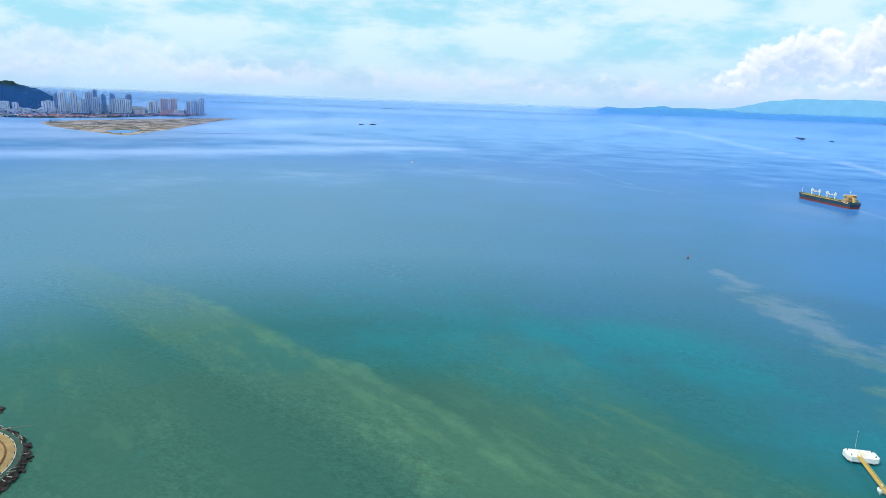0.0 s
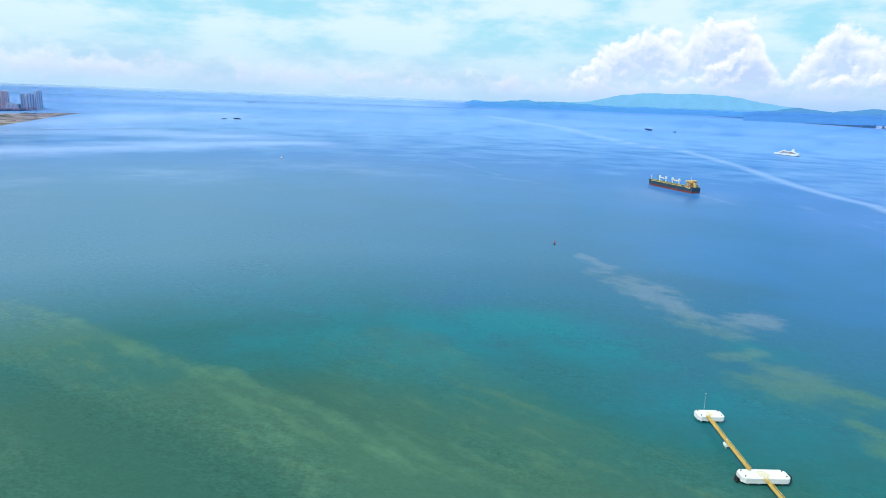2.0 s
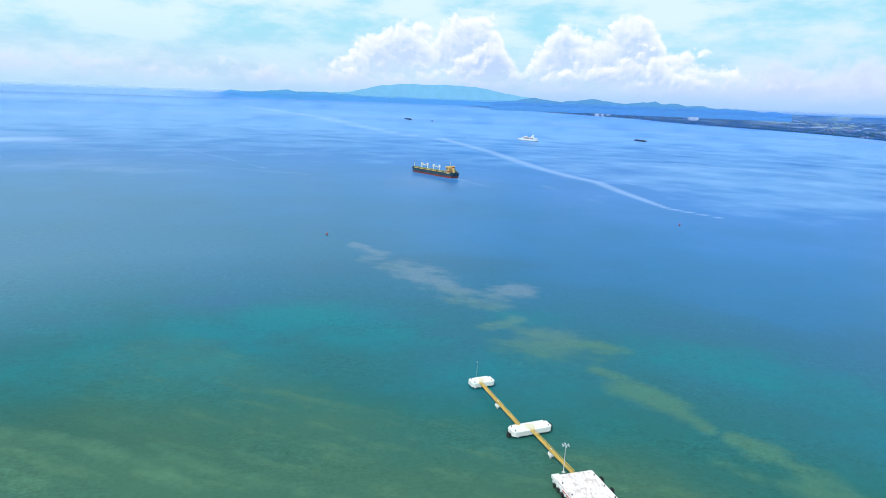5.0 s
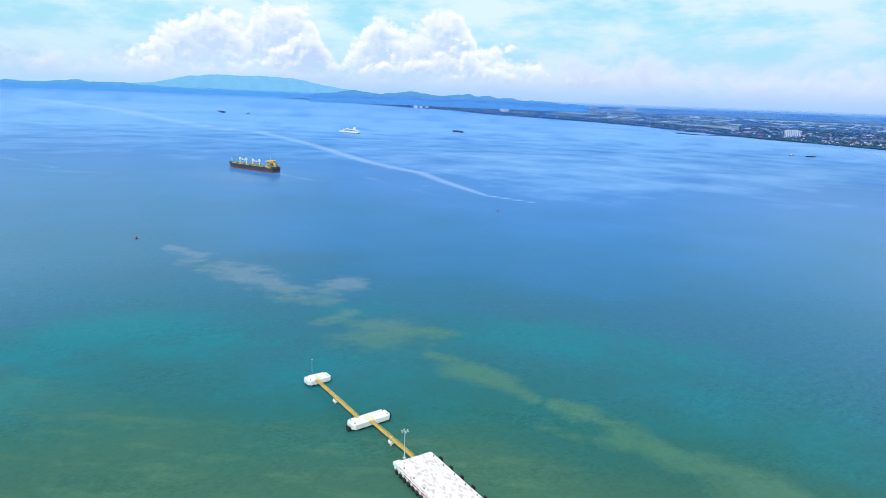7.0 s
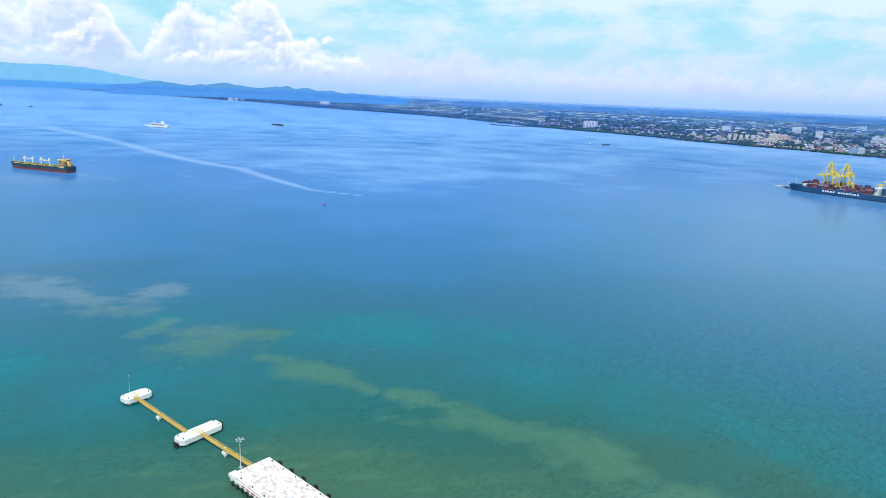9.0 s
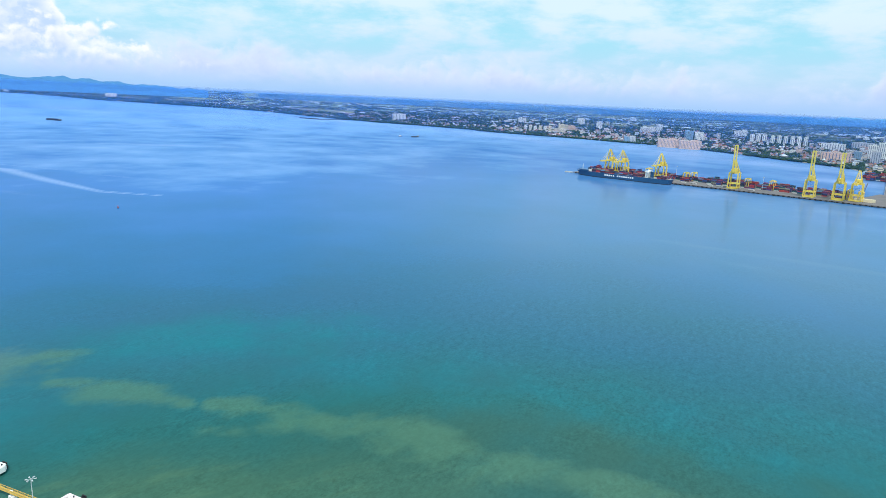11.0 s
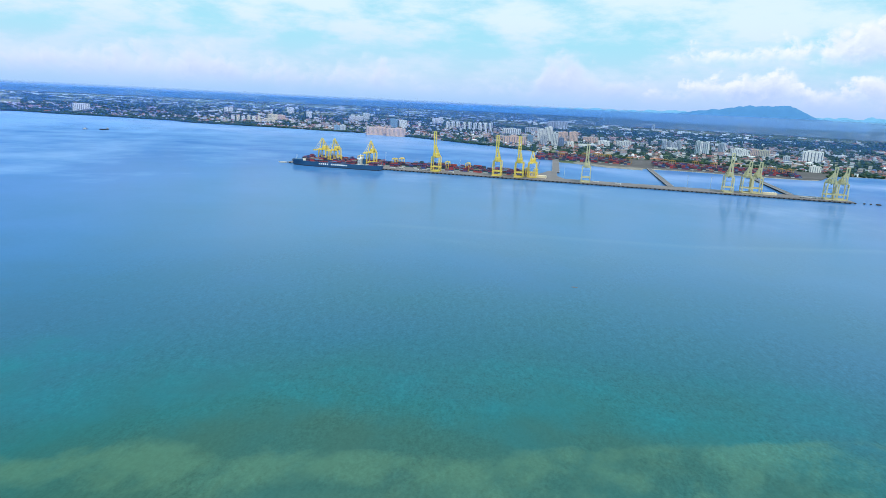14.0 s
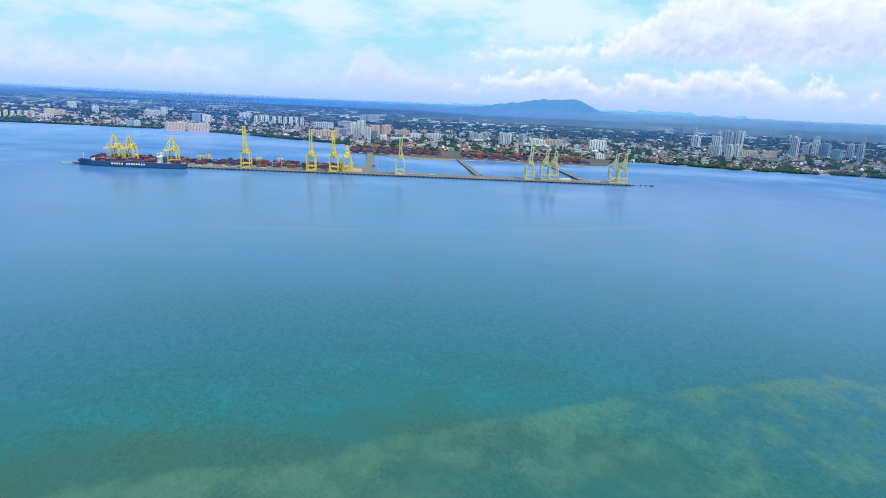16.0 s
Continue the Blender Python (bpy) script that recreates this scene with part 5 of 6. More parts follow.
def sts_crane(up, mat, reach=1.0, label="", apex=78.0):
    """A ship-to-shore gantry; local y points out over the water, x along the quay."""
    c = base("quay_crane", Matrix.Identity(4))
    tagged(c, label, "crane", "quay cranes")
    for x in (-12, 12):
        for y in (-4, -30):
            part("leg", Shape().beam((x, y, 1.5), (x * 0.92, y, 44), 2.6), mat, c)
        part("sill_beam", Shape().beam((x, 0, 14), (x, -34, 14), 2.0, 2.6), mat, c)
    for y in (-4, -30):
        part("portal_beam", Shape().beam((-13, y, 2.6), (13, y, 2.6), 2.6, 3.2).beam((-11.7, y, 15), (11.7, y, 15), 2.0, 2.4), mat, c)
        part("bogie", Shape().box((-12, y, 0.8), (8, 1.8, 1.6)).box((12, y, 0.8), (8, 1.8, 1.6)), GREY_STEEL, c)
        part("top_beam", Shape().beam((-11, y, 43.5), (11, y, 43.5), 2.0, 2.6), mat, c)
    for x in (-11.4, 11.4):
        part("brace", Shape().beam((x, -30, 16), (x * 0.9, -5, 42), 1.2), mat, c)
    g = part("girder", Shape().beam((-3, -52, 45.5), (-3, 0, 45.5), 2.0, 3.4).beam((3, -52, 45.5), (3, 0, 45.5), 2.0, 3.4), mat, c)
    part("cross_ties", Shape().box((0, -50, 45.5), (7, 1.2, 1.6)).box((0, -38, 45.5), (6, 1, 1.4)).box((0, -18, 45.5), (6, 1, 1.4)), mat, g)
    part("machinery_house", Shape().slab([(-5.5, -34), (5.5, -34), (5.5, -16), (-5.5, -16)], 47, 54, 0.4), mat, c, "machinery house")
    part("apex_frame", Shape().beam((-8, -4, 44), (-1.5, -6, apex), 1.9).beam((8, -4, 44), (1.5, -6, apex), 1.9).beam((-8, -24, 46), (-1.5, -6, apex), 1.4).beam((8, -24, 46), (1.5, -6, apex), 1.4).beam((-2.5, -6, apex), (2.5, -6, apex), 2.0), mat, c)
    part("back_stay", Shape().beam((-2, -6, apex - 1), (-3, -50, 47), 0.8).beam((2, -6, apex - 1), (3, -50, 47), 0.8), mat, c)
    if up:
        tip = (46.0 + 72 * reach * 0.985)
        part("boom", Shape().beam((-3, 1, 45.5), (-3, 6, tip), 2.0, 3.0).beam((3, 1, 45.5), (3, 6, tip), 2.0, 3.0).box((0, 6, tip), (9, 2.4, 2.4)).box((0, 3.4, tip - 30), (6, 1, 1.2)).box((0, 4.6, tip - 15), (6, 1, 1.2)), mat, c, "raised boom")
    else:
        part("boom", Shape().beam((-3, 1, 45.5), (-3, 52, 45.5), 2.0, 3.4).beam((3, 1, 45.5), (3, 52, 45.5), 2.0, 3.4).box((0, 51, 45.5), (8, 1.4, 1.8)).box((0, 26, 45.5), (6, 1, 1.4)), mat, c, "lowered boom")
        part("fore_stay", Shape().beam((-1.5, -6, apex), (-3, 44, 47), 0.5).beam((1.5, -6, apex), (3, 44, 47), 0.5).beam((0, -6, apex), (0, 22, 47), 0.5), mat, c)
    t = part("trolley", Shape().box((0, -14, 43), (6, 4, 1.4)), GREY_STEEL, c)
    part("cab", Shape().box((1.5, -11.5, 41), (2.4, 2.4, 2.6)), GLASS, t)
    part("spreader", Shape().box((0, -14, 30), (12, 2.4, 0.7)).beam((-2, -14, 30), (-2, -14, 42.4), 0.15).beam((2, -14, 30), (2, -14, 42.4), 0.15), GREY_STEEL, t)
    return c


def at_quay(b, o=6.0):
    p = quay_at(quay_s(b, o), o, 4.0)
    y = -QN
    x = Vector((y.y, -y.x, 0))
    return Matrix(((x.x, y.x, 0, p.x), (x.y, y.y, 0, p.y), (0, 0, 1, p.z), (0, 0, 0, 1)))


down = sts_crane(False, YELLOW, 1.0, "yellow quay crane with its boom lowered over the ship")
down.matrix_world = at_quay(94.2)
for b in (95.25, 98.4):
    copy_thing(down, at_quay(b))
raised = sts_crane(True, YELLOW, 1.0, "yellow quay crane with its boom raised")
raised.matrix_world = at_quay(104.15)
for b in (109.64, 111.6):
    copy_thing(raised, at_quay(b))
short_crane = sts_crane(False, YELLOW, 1.0, "yellow quay crane with boom down and stocky frame", 76.0)
short_crane.matrix_world = at_quay(112.75, 30)
pale = sts_crane(True, PALE_YELLOW, 0.84, "faded yellow quay crane with its boom raised")
pale.matrix_world = at_quay(117.45)
copy_thing(pale, at_quay(129.0))
old = sts_crane(True, PALE_YELLOW, 0.55, "weathered grey-yellow quay crane at the wharf's end", 70.0)
old.matrix_world = at_quay(130.35, 24)
for b, o in ((131.1, 30), (136.25, 6), (137.0, 10)):
    copy_thing(old, at_quay(b, o))


def rtg(mat):
    c = base("yard_gantry", Matrix.Identity(4))
    tagged(c, "yellow rubber-tyred yard gantry crane", "crane", "yard gantries")
    for x in (-6, 6):
        for y in (-12, 12):
            part("leg", Shape().beam((x, y, 0.8), (x * 0.8, y, 22), 1.5), mat, c)
            part("wheel", Shape().rod((x, y - 0.5, 0.8), (x, y + 0.5, 0.8), 0.8, n=10), RUBBER, c)
    part("crossbeam", Shape().beam((-5, -14, 23), (-5, 14, 23), 1.8, 2.4).beam((5, -14, 23), (5, 14, 23), 1.8, 2.4), mat, c)
    part("trolley", Shape().box((0, 3, 24.6), (9, 6, 2.6)), mat, c)
    part("sill_beam", Shape().beam((-7, -12, 2), (7, -12, 2), 1.2).beam((-7, 12, 2), (7, 12, 2), 1.2), mat, c)
    return c


gantry = rtg(YELLOW)
first = True
for b, o in ((97.6, 110), (100.6, 92), (101.2, 120), (105.3, 100), (107.1, 105), (95.7, 60), (112.4, 70), (113.1, 50)):
    m = Matrix.Translation(quay_at(quay_s(b, o), o, 4)) @ Matrix.Rotation(radians(Q_YAW), 4, "Z")
    if first:
        gantry.matrix_world, first = m, False
    else:
        copy_thing(gantry, m)
yard_gantry = rtg(material("rusty orange gantry paint", (0.50, 0.30, 0.10), 0.7, 0, 0.2, 0.3))
yard_gantry["label"] = "orange-brown yard gantry over container stacks"
yard_gantry.matrix_world = stand(117.2, 2780, 3, 40)
for b, d in ((118.1, 2800), (118.6, 2780), (119.2, 2790), (115.2, 2700), (120.9, 2700), (123.9, 2720), (124.4, 2700), (127.6, 2700), (131.9, 2700), (132.6, 2680), (133.2, 2690), (126.2, 2740)):
    copy_thing(yard_gantry, stand(b, d, 3, 40))


def stack(m, nx, ny, seed, label="stacked red and blue freight containers"):
    rnd = random.Random(seed)
    s = Shape()
    for i in range(nx):
        tier = rnd.choice((2, 3, 4, 4, 5))
        for j in range(ny):
            for k in range(max(1 if i == j == 0 else 0, min(6, tier + rnd.choice((-2, -1, 0, 0, 1))))):
                s.box(((i - (nx - 1) / 2) * 12.8, (j - (ny - 1) / 2) * 2.75, 1.3 + k * 2.62), (12.19, 2.44, 2.59))
    tagged(s.thing("container_stack", BOXES, m), label, "containers", "container stacks", "stuff")


k = 0
for o in (86, 108, 130, 152):
    for s in range(-165, 270, 44):
        k += 1
        if random.Random(k).random() < 0.86:
            stack(Matrix.Translation(quay_at(s + 8, o, 4)) @ Matrix.Rotation(radians(Q_YAW), 4, "Z"), 3, 6, k)
for o in (92, 120, 148):
    for s in range(-440, -170, 46):
        k += 1
        stack(Matrix.Translation(quay_at(s, o, 4)) @ Matrix.Rotation(radians(Q_YAW), 4, "Z"), 3, 7, k)
for s in range(236, 1200, 42):
    front = float(np.interp(s, [230, 542, 983, 1200], [812, 790, 712, 690]))
    for j in range(9 if s < 600 else 7):
        k += 1
        if 590 < s < 690 or random.Random(k).random() < 0.1:
            continue
        stack(Matrix.Translation(quay_at(s, front + 4 + j * 27, 2.9)) @ Matrix.Rotation(radians(Q_YAW), 4, "Z"), 3, 8, k)
for b, o in ((102.5, 30), (103.2, 34), (101.2, 36), (118.3, 40), (120.2, 30), (134.3, 30), (134.7, 26), (135.1, 30), (100.4, 24), (105.6, 28)):
    k += 1
    s = Shape().box((0, 0, 2.6), (12.2, 2.44, 2.6))
    t = base("container_truck", Matrix.Translation(quay_at(quay_s(b, o), o, 4)) @ Matrix.Rotation(radians(Q_YAW + 4), 4, "Z"))
    tagged(t, "lorry carrying one red container", "lorry", "lorries on the wharf")
    part("load", s, BOXES, t)
    part("cab", Shape().box((8, 0, 1.7), (2.4, 2.4, 2.9)), HULL_WHITE, t)
    part("chassis", Shape().box((0.5, 0, 0.95), (14, 2.2, 0.5)), GREY_STEEL, t)
    wheel = Shape().rod((0, -1.2, 0.5), (0, 1.2, 0.5), 0.5, n=10).mesh("wheel", RUBBER)
    for x in (-5, -3.6, 4, 8):
        part("wheel", wheel, None, t, m=pose(x, 0, 0))
high_mast_spots = ((106.4, 60), (99.8, 140), (125.8, 40), (127.6, 40), (113.0, 130), (115.6, 60))
for b, o in high_mast_spots:
    t = base("high_mast_lamp", Matrix.Translation(quay_at(quay_s(b, o), o, 4)))
    tagged(t, "thin tall floodlight mast on the wharf", "street lamp", "wharf floodlights")
    part("pole", Shape().rod((0, 0, 0), (0, 0, 36), 0.5, 0.3, 8), GALV, t)
    part("lamp_ring", Shape().rod((0, 0, 35), (0, 0, 36.2), 2.0, 2.0, 8), GREY_STEEL, t)
tagged(Shape().box((0, 0, 6), (2.5, 2.5, 12)).beam((0, 0, 12), (-16, 0, 44), 1.4).beam((0, 0, 12), (4, 0, 22), 1.0).thing("mobile_crane", GREY_STEEL, Matrix.Translation(quay_at(quay_s(113.2, 110), 110, 4))), "dark lattice mobile crane on the wharf", "crane")
tagged(Shape().slab([(-22, -8), (22, -8), (22, 8), (-22, 8)], 0, 7, 0.5).thing("wharf_shed", TOWER_MATS["cream"], Matrix.Translation(quay_at(quay_s(113.4, 60), 60, 4)) @ Matrix.Rotation(radians(Q_YAW), 4, "Z")), "cream low shed on the wharf", "shed")
tagged(Shape().slab([(-18, -6), (18, -6), (18, 6), (-18, 6)], 0, 6, 0.5).thing("wharf_shed", TOWER_MATS["cream"], Matrix.Translation(quay_at(quay_s(132.0, 45), 45, 4)) @ Matrix.Rotation(radians(Q_YAW), 4, "Z")), "cream low shed on the wharf", "shed")


def container_ship():
    p = (quay_at(quay_s(91.75, -22), -22) + quay_at(quay_s(99.5, -22), -22)) / 2
    length = (quay_at(quay_s(91.75, -22), -22) - quay_at(quay_s(99.5, -22), -22)).length
    s = base("container_ship", Matrix.Translation(p) @ Matrix.Rotation(radians(Q_YAW + 180), 4, "Z"))
    tagged(s, "large blue container ship loaded with coloured containers", "ship")
    hull(s, length, 40, (-4, 2.0, 14.5), "dark boot topping", "blue hull with a white name", NAVY, HULL_BLUE, GREY_STEEL, 0.28)
    half = length / 2
    part("forecastle", Shape().rings([[(x + half - 21, y, z) for x, y, _ in hull_loops(38, 30, 0, 0, 0.75, 1.0)] for z in (14.5, 18.5)]), HULL_BLUE, s)
    part("breakwater", Shape().box((half - 40, 0, 18), (1, 26, 6)), HULL_WHITE, s)
    b = part("superstructure", Shape().box((-half * 0.52, 0, 21), (8, 24, 14)).box((-half * 0.52 - 1, 0, 29), (6, 14, 3)), HULL_WHITE, s, "white bridge block")
    part("bridge", Shape().box((-half * 0.52 + 1, 0, 31.6), (6, 36, 2.4)), HULL_WHITE, b)
    part("bridge_windows", Shape().box((-half * 0.52 + 4.06, 0, 31.9), (0.2, 32, 1.2)), GLASS, b)
    for z in (17.5, 20.5, 23.5, 26.5):
        part("window_row", Shape().box((-half * 0.52, 12.06, z), (6.6, 0.12, 1.1)), GLASS, b)
    part("funnel", Shape().rings([hull_loops(9, 8, z, 0, 0.4) for z in (14, 31)]), HULL_BLUE, s, "blue funnel", pose(-half * 0.60, 0, 0))
    part("mast", Shape().rod((-half * 0.52, 0, 33.2), (-half * 0.52, 0, 45), 0.9, 0.4), HULL_WHITE, s)
    part("foremast", Shape().rod((half - 14, 0, 18.5), (half - 14, 0, 34), 0.7, 0.4), HULL_WHITE, s)
    rnd = random.Random(9)
    x = half - 58
    while x > -half + 12:
        if not (-half * 0.70 < x < -half * 0.44):
            c = Shape()
            high = rnd.choice((1, 2, 3, 3, 4, 4))
            for j in range(14):
                for q in range(max(1, high + rnd.choice((-2, -1, 0, 0, 0)))):
                    c.box((x, (j - 6.5) * 2.6, 16.2 + q * 2.62), (12.19, 2.44, 2.59))
            part("container_bay", c, BOXES, s)["kind"] = "stuff"
        x -= 14.2
    bar = Shape().box((0, 0, 0), (4.3, 0.14, 4.2)).mesh("name_bar", HULL_WHITE)
    for i in list(range(5)) + list(range(6, 14)):
        part("name_bar", bar, None, s, "white painted bar of the ship's name", pose(half * 0.325 - i * 6.5, 20.1, 9.4))
    return s


container_ship()

# ---- town ----
STRIP_MESH = Shape().box((0, 0, 0), (1, 1, 1)).mesh("window_bay", STRIP)


def tower(b, d, w, h, mat="white", turn=0.0, deep=None, bays=None, hat=True, red=False):
    """A block of flats on the shore: walls, roof with plant room, upright bays of windows."""
    rnd = random.Random(int(b * 100) + int(d))
    if not turn and h > 46:
        turn = 26 if b < 0 else -30 if b > 118 else 0
    deep = deep or max(14, min(26, w * 0.5))
    t = base("apartment_block", stand(b, d, 2.5, turn + rnd.uniform(-12, 12)))
    words = {"white": "white", "grey": "pale grey", "cream": "cream", "pink": "salmon pink", "blue": "blue glazed", "dark": "dark clad"}[mat]
    size = "tall" if h > 80 else "mid-rise" if h > 35 else "low"
    tagged(t, words + " " + size + " apartment block with rows of window bays", "building", "apartment blocks")
    m = TOWER_MATS[mat]
    part("wall", Shape().slab([(-w / 2, -deep / 2), (w / 2, -deep / 2), (w / 2, deep / 2), (-w / 2, deep / 2)], -2, h * (0.94 if h > 70 else 1), 0.4), m, t)
    if h > 70:
        core = w * rnd.uniform(0.28, 0.42)
        off = rnd.choice((-1, 1)) * w * rnd.uniform(0.02, 0.2)
        part("core", Shape().slab([(off - core / 2, -deep / 2 - 1.2), (off + core / 2, -deep / 2 - 1.2), (off + core / 2, deep / 2 + 1.2), (off - core / 2, deep / 2 + 1.2)], -2, h, 0.4), m, t)
    roof = part("roof", Shape().box((0, 0, h * (0.94 if h > 70 else 1) + 0.5), (w * 0.96, deep * 0.94, 1.0)), RED_ROOF if red else CONCRETE, t)
    if hat:
        part("plant_room", Shape().box((w * rnd.uniform(-0.2, 0.2), 0, h * (0.94 if h > 70 else 1) + 2.6), (w * 0.3, deep * 0.5, 4)), m if not red else RED_ROOF, roof)
    bays = bays or (max(2, min(4, int(w / 17))) if d > 6000 and h > 70 else max(2, min(9, int(w / 8))))
    step_x = w / bays
    for i in range(bays):
        x = -w / 2 + step_x * (i + 0.5)
        part("window_bay", STRIP_MESH, None, t, m=Matrix.Translation((x, -deep / 2, h * 0.47)) @ Matrix.Diagonal((step_x * (0.26 if h > 70 else 0.28), 0.5 if h <= 70 else 3.0, h * 0.88, 1)))
    for side in (-1, 1):
        part("window_bay", STRIP_MESH, None, t, m=Matrix.Translation((side * w / 2, 0, h * 0.5)) @ Matrix.Diagonal((0.5, deep * 0.35, h * 0.9, 1)))
    return t


# along the northern shore
tower(75.81, 6350, 132, 58, "white", 8, 20)
tower(86.4, 7600, 45, 52, "white")
tower(86.75, 7600, 42, 50, "white")
tower(52.88, 13900, 198, 60, "white")
tower(45.15, 14300, 90, 48, "white")
tower(45.6, 14350, 70, 46, "white")
tower(46.1, 14400, 80, 40, "grey")
for i in range(6):
    tower(86.9 + i * 0.42, 5250, 24, 36 + 5 * (i % 2), "cream" if i % 2 else "white")
tower(89.86, 5043, 80, 32, "cream")
tower(90.11, 5581, 78, 50, "cream")
tower(90.8, 5700, 70, 40, "pink")
tower(91.59, 8412, 88, 65, "white")
tower(93.14, 6616, 58, 60, "white")
tower(95.88, 12471, 105, 60, "white")
tower(95.5, 4170, 34, 36, "blue")
tower(96.0, 4180, 34, 38, "grey")
tower(96.83, 6160, 66, 51, "white")
tower(97.43, 6235, 63, 51, "white")
tower(98.02, 6821, 60, 67, "white")
tower(98.87, 3913, 113, 46, "pink", 6, 22, 15)
tower(100.59, 3860, 115, 45, "pink", 6, 22, 15)
tower(100.4, 5038, 58, 68, "blue")
tower(101.2, 5093, 60, 60, "white")
tower(104.25, 6513, 110, 54, "white")
for i in range(3):
    tower(105.13 + i * 0.44, 5480, 30, 56, "white", bays=2)
for i in range(6):
    tower(106.6 + i * 0.46, 5380, 27, 58 + 3 * (i % 2), "white", bays=2)
tower(111.03, 3596, 127, 44, "pink", 10, 20, 9)
tower(112.43, 3904, 33, 43, "blue")
tower(110.76, 4846, 134, 46, "white")
tower(112.72, 5362, 145, 46, "grey")
tower(113.3, 4050, 44, 78, "white")
tower(113.95, 4060, 50, 95, "white")
tower(113.56, 3652, 37, 58, "grey")
tower(114.52, 3584, 34, 76, "white")
tower(115.2, 4163, 56, 62, "pink")
tower(116.1, 4180, 56, 66, "pink")
tower(115.88, 3536, 37, 33, "white")
tower(115.1, 3620, 30, 50, "dark")
tower(114.14, 7229, 78, 74, "grey")
tower(115.0, 6964, 122, 84, "grey")
tower(117.57, 4293, 93, 34, "pink")
tower(118.69, 3927, 68, 32, "white")
tower(120.31, 4101, 89, 30, "white")
for i in range(4):
    tower(123.6 + i * 0.4, 4013 + 40 * (i % 2), 25, 52 - 4 * (i % 3), "grey")
tower(122.57, 8839, 38, 78, "grey")
tower(126.3, 3715, 32, 69, "white", bays=3)
tower(126.85, 3720, 32, 67, "white", bays=3)
tower(128.04, 3942, 34, 58, "grey")
tower(129.1, 3778, 50, 40, "white")
tower(129.75, 3790, 44, 36, "white")
tower(130.5, 3888, 44, 38, "pink")
tower(131.2, 3880, 50, 38, "cream")
tower(132.79, 3390, 26, 38, "grey")
tower(129.23, 11235, 57, 130, "white")
tower(129.76, 11538, 58, 118, "white")
tower(134.55, 3725, 92, 55, "white", 6, 20, 6)
tower(134.85, 2990, 41, 24, "white")
tower(142.38, 4811, 56, 88, "white", bays=3)
tower(143.99, 5255, 76, 80, "white", bays=4)
tower(143.9, 3990, 72, 52, "grey")
tower(144.75, 4480, 56, 138, "grey", bays=3)
tower(145.62, 4480, 42, 138, "white", bays=2)
tower(144.97, 3800, 40, 74, "white", bays=3)
tower(145.52, 3900, 30, 72, "white", bays=2)
tower(146.46, 4113, 88, 33, "cream", 0, 18, 10)
tower(147.93, 4079, 74, 38, "pink", 0, 18, 9)
tower(149.57, 4420, 46, 122, "grey", bays=4)
tower(150.35, 4777, 38, 64, "grey")
tower(151.02, 4793, 41, 102, "white", bays=3)
tower(151.65, 4719, 58, 88, "blue", bays=5)
tower(152.46, 4370, 50, 60, "blue")
tower(153.3, 4545, 34, 98, "grey", bays=3)
tower(153.95, 4560, 34, 98, "grey", bays=3)
tower(144.06, 10690, 78, 136, "dark")
tower(147.33, 10852, 34, 135, "pink")
tower(148.0, 11298, 109, 105, "grey")
tower(145.96, 10919, 54, 104, "blue")
for i in range(26):
    rnd = random.Random(300 + i)
    tower(136 + i * 0.72 + rnd.uniform(-0.3, 0.3), rnd.uniform(8000, 12500), rnd.uniform(30, 75), rnd.uniform(35, 110), rnd.choice(("grey", "white", "pink", "blue", "grey")))

# the island town
for b, d, w, h, c in ((-30.99, 6600, 92, 104, "white"), (-30.45, 7300, 35, 170, "dark"), (-30.04, 6900, 63, 188, "white"), (-29.29, 6850, 63, 188, "white"),
                      (-28.58, 6640, 82, 132, "grey"), (-27.83, 6640, 68, 142, "grey")):
    tower(b, d, w, h, c, hat=True)
for b, d, w, h, c in ((-27.84, 8700, 41, 215, "dark"), (-28.31, 8000, 80, 184, "grey"), (-27.28, 7400, 45, 172, "dark"), (-26.67, 8800, 55, 176, "dark"),
                      (-26.66, 6900, 62, 130, "grey"), (-26.22, 6900, 80, 140, "white")):
    tower(b, d, w, h, c)
for b, d, w, h, c in ((-25.62, 7000, 64, 128, "white"), (-25.53, 8300, 64, 175, "dark"), (-24.02, 7200, 41, 114, "white"), (-23.67, 7200, 46, 121, "white"),
                      (-21.19, 7000, 37, 136, "grey"), (-20.76, 6900, 67, 140, "grey"), (-20.2, 6920, 57, 170, "grey")):
    tower(b, d, w, h, c)
tower(-23.01, 7150, 78, 150, "pink", red=True)
tower(-22.31, 7200, 74, 152, "pink", red=True)
tower(-22.6, 6700, 120, 40, "pink", red=True)
tower(-21.9, 6750, 90, 50, "white")
tower(-33.69, 7200, 70, 80, "white")
tower(-33.04, 7100, 45, 72, "white")
tower(-24.8, 6500, 90, 45, "cream", red=True)
tower(-31.04, 9400, 34, 175, "grey")
tower(-30.8, 9450, 34, 185, "grey")
for i in range(12):
    rnd = random.Random(900 + i)
    tower(-34.3 + i * 0.32, 6200 + rnd.uniform(0, 600), rnd.uniform(30, 60), rnd.uniform(18, 50), rnd.choice(("white", "grey", "cream")))

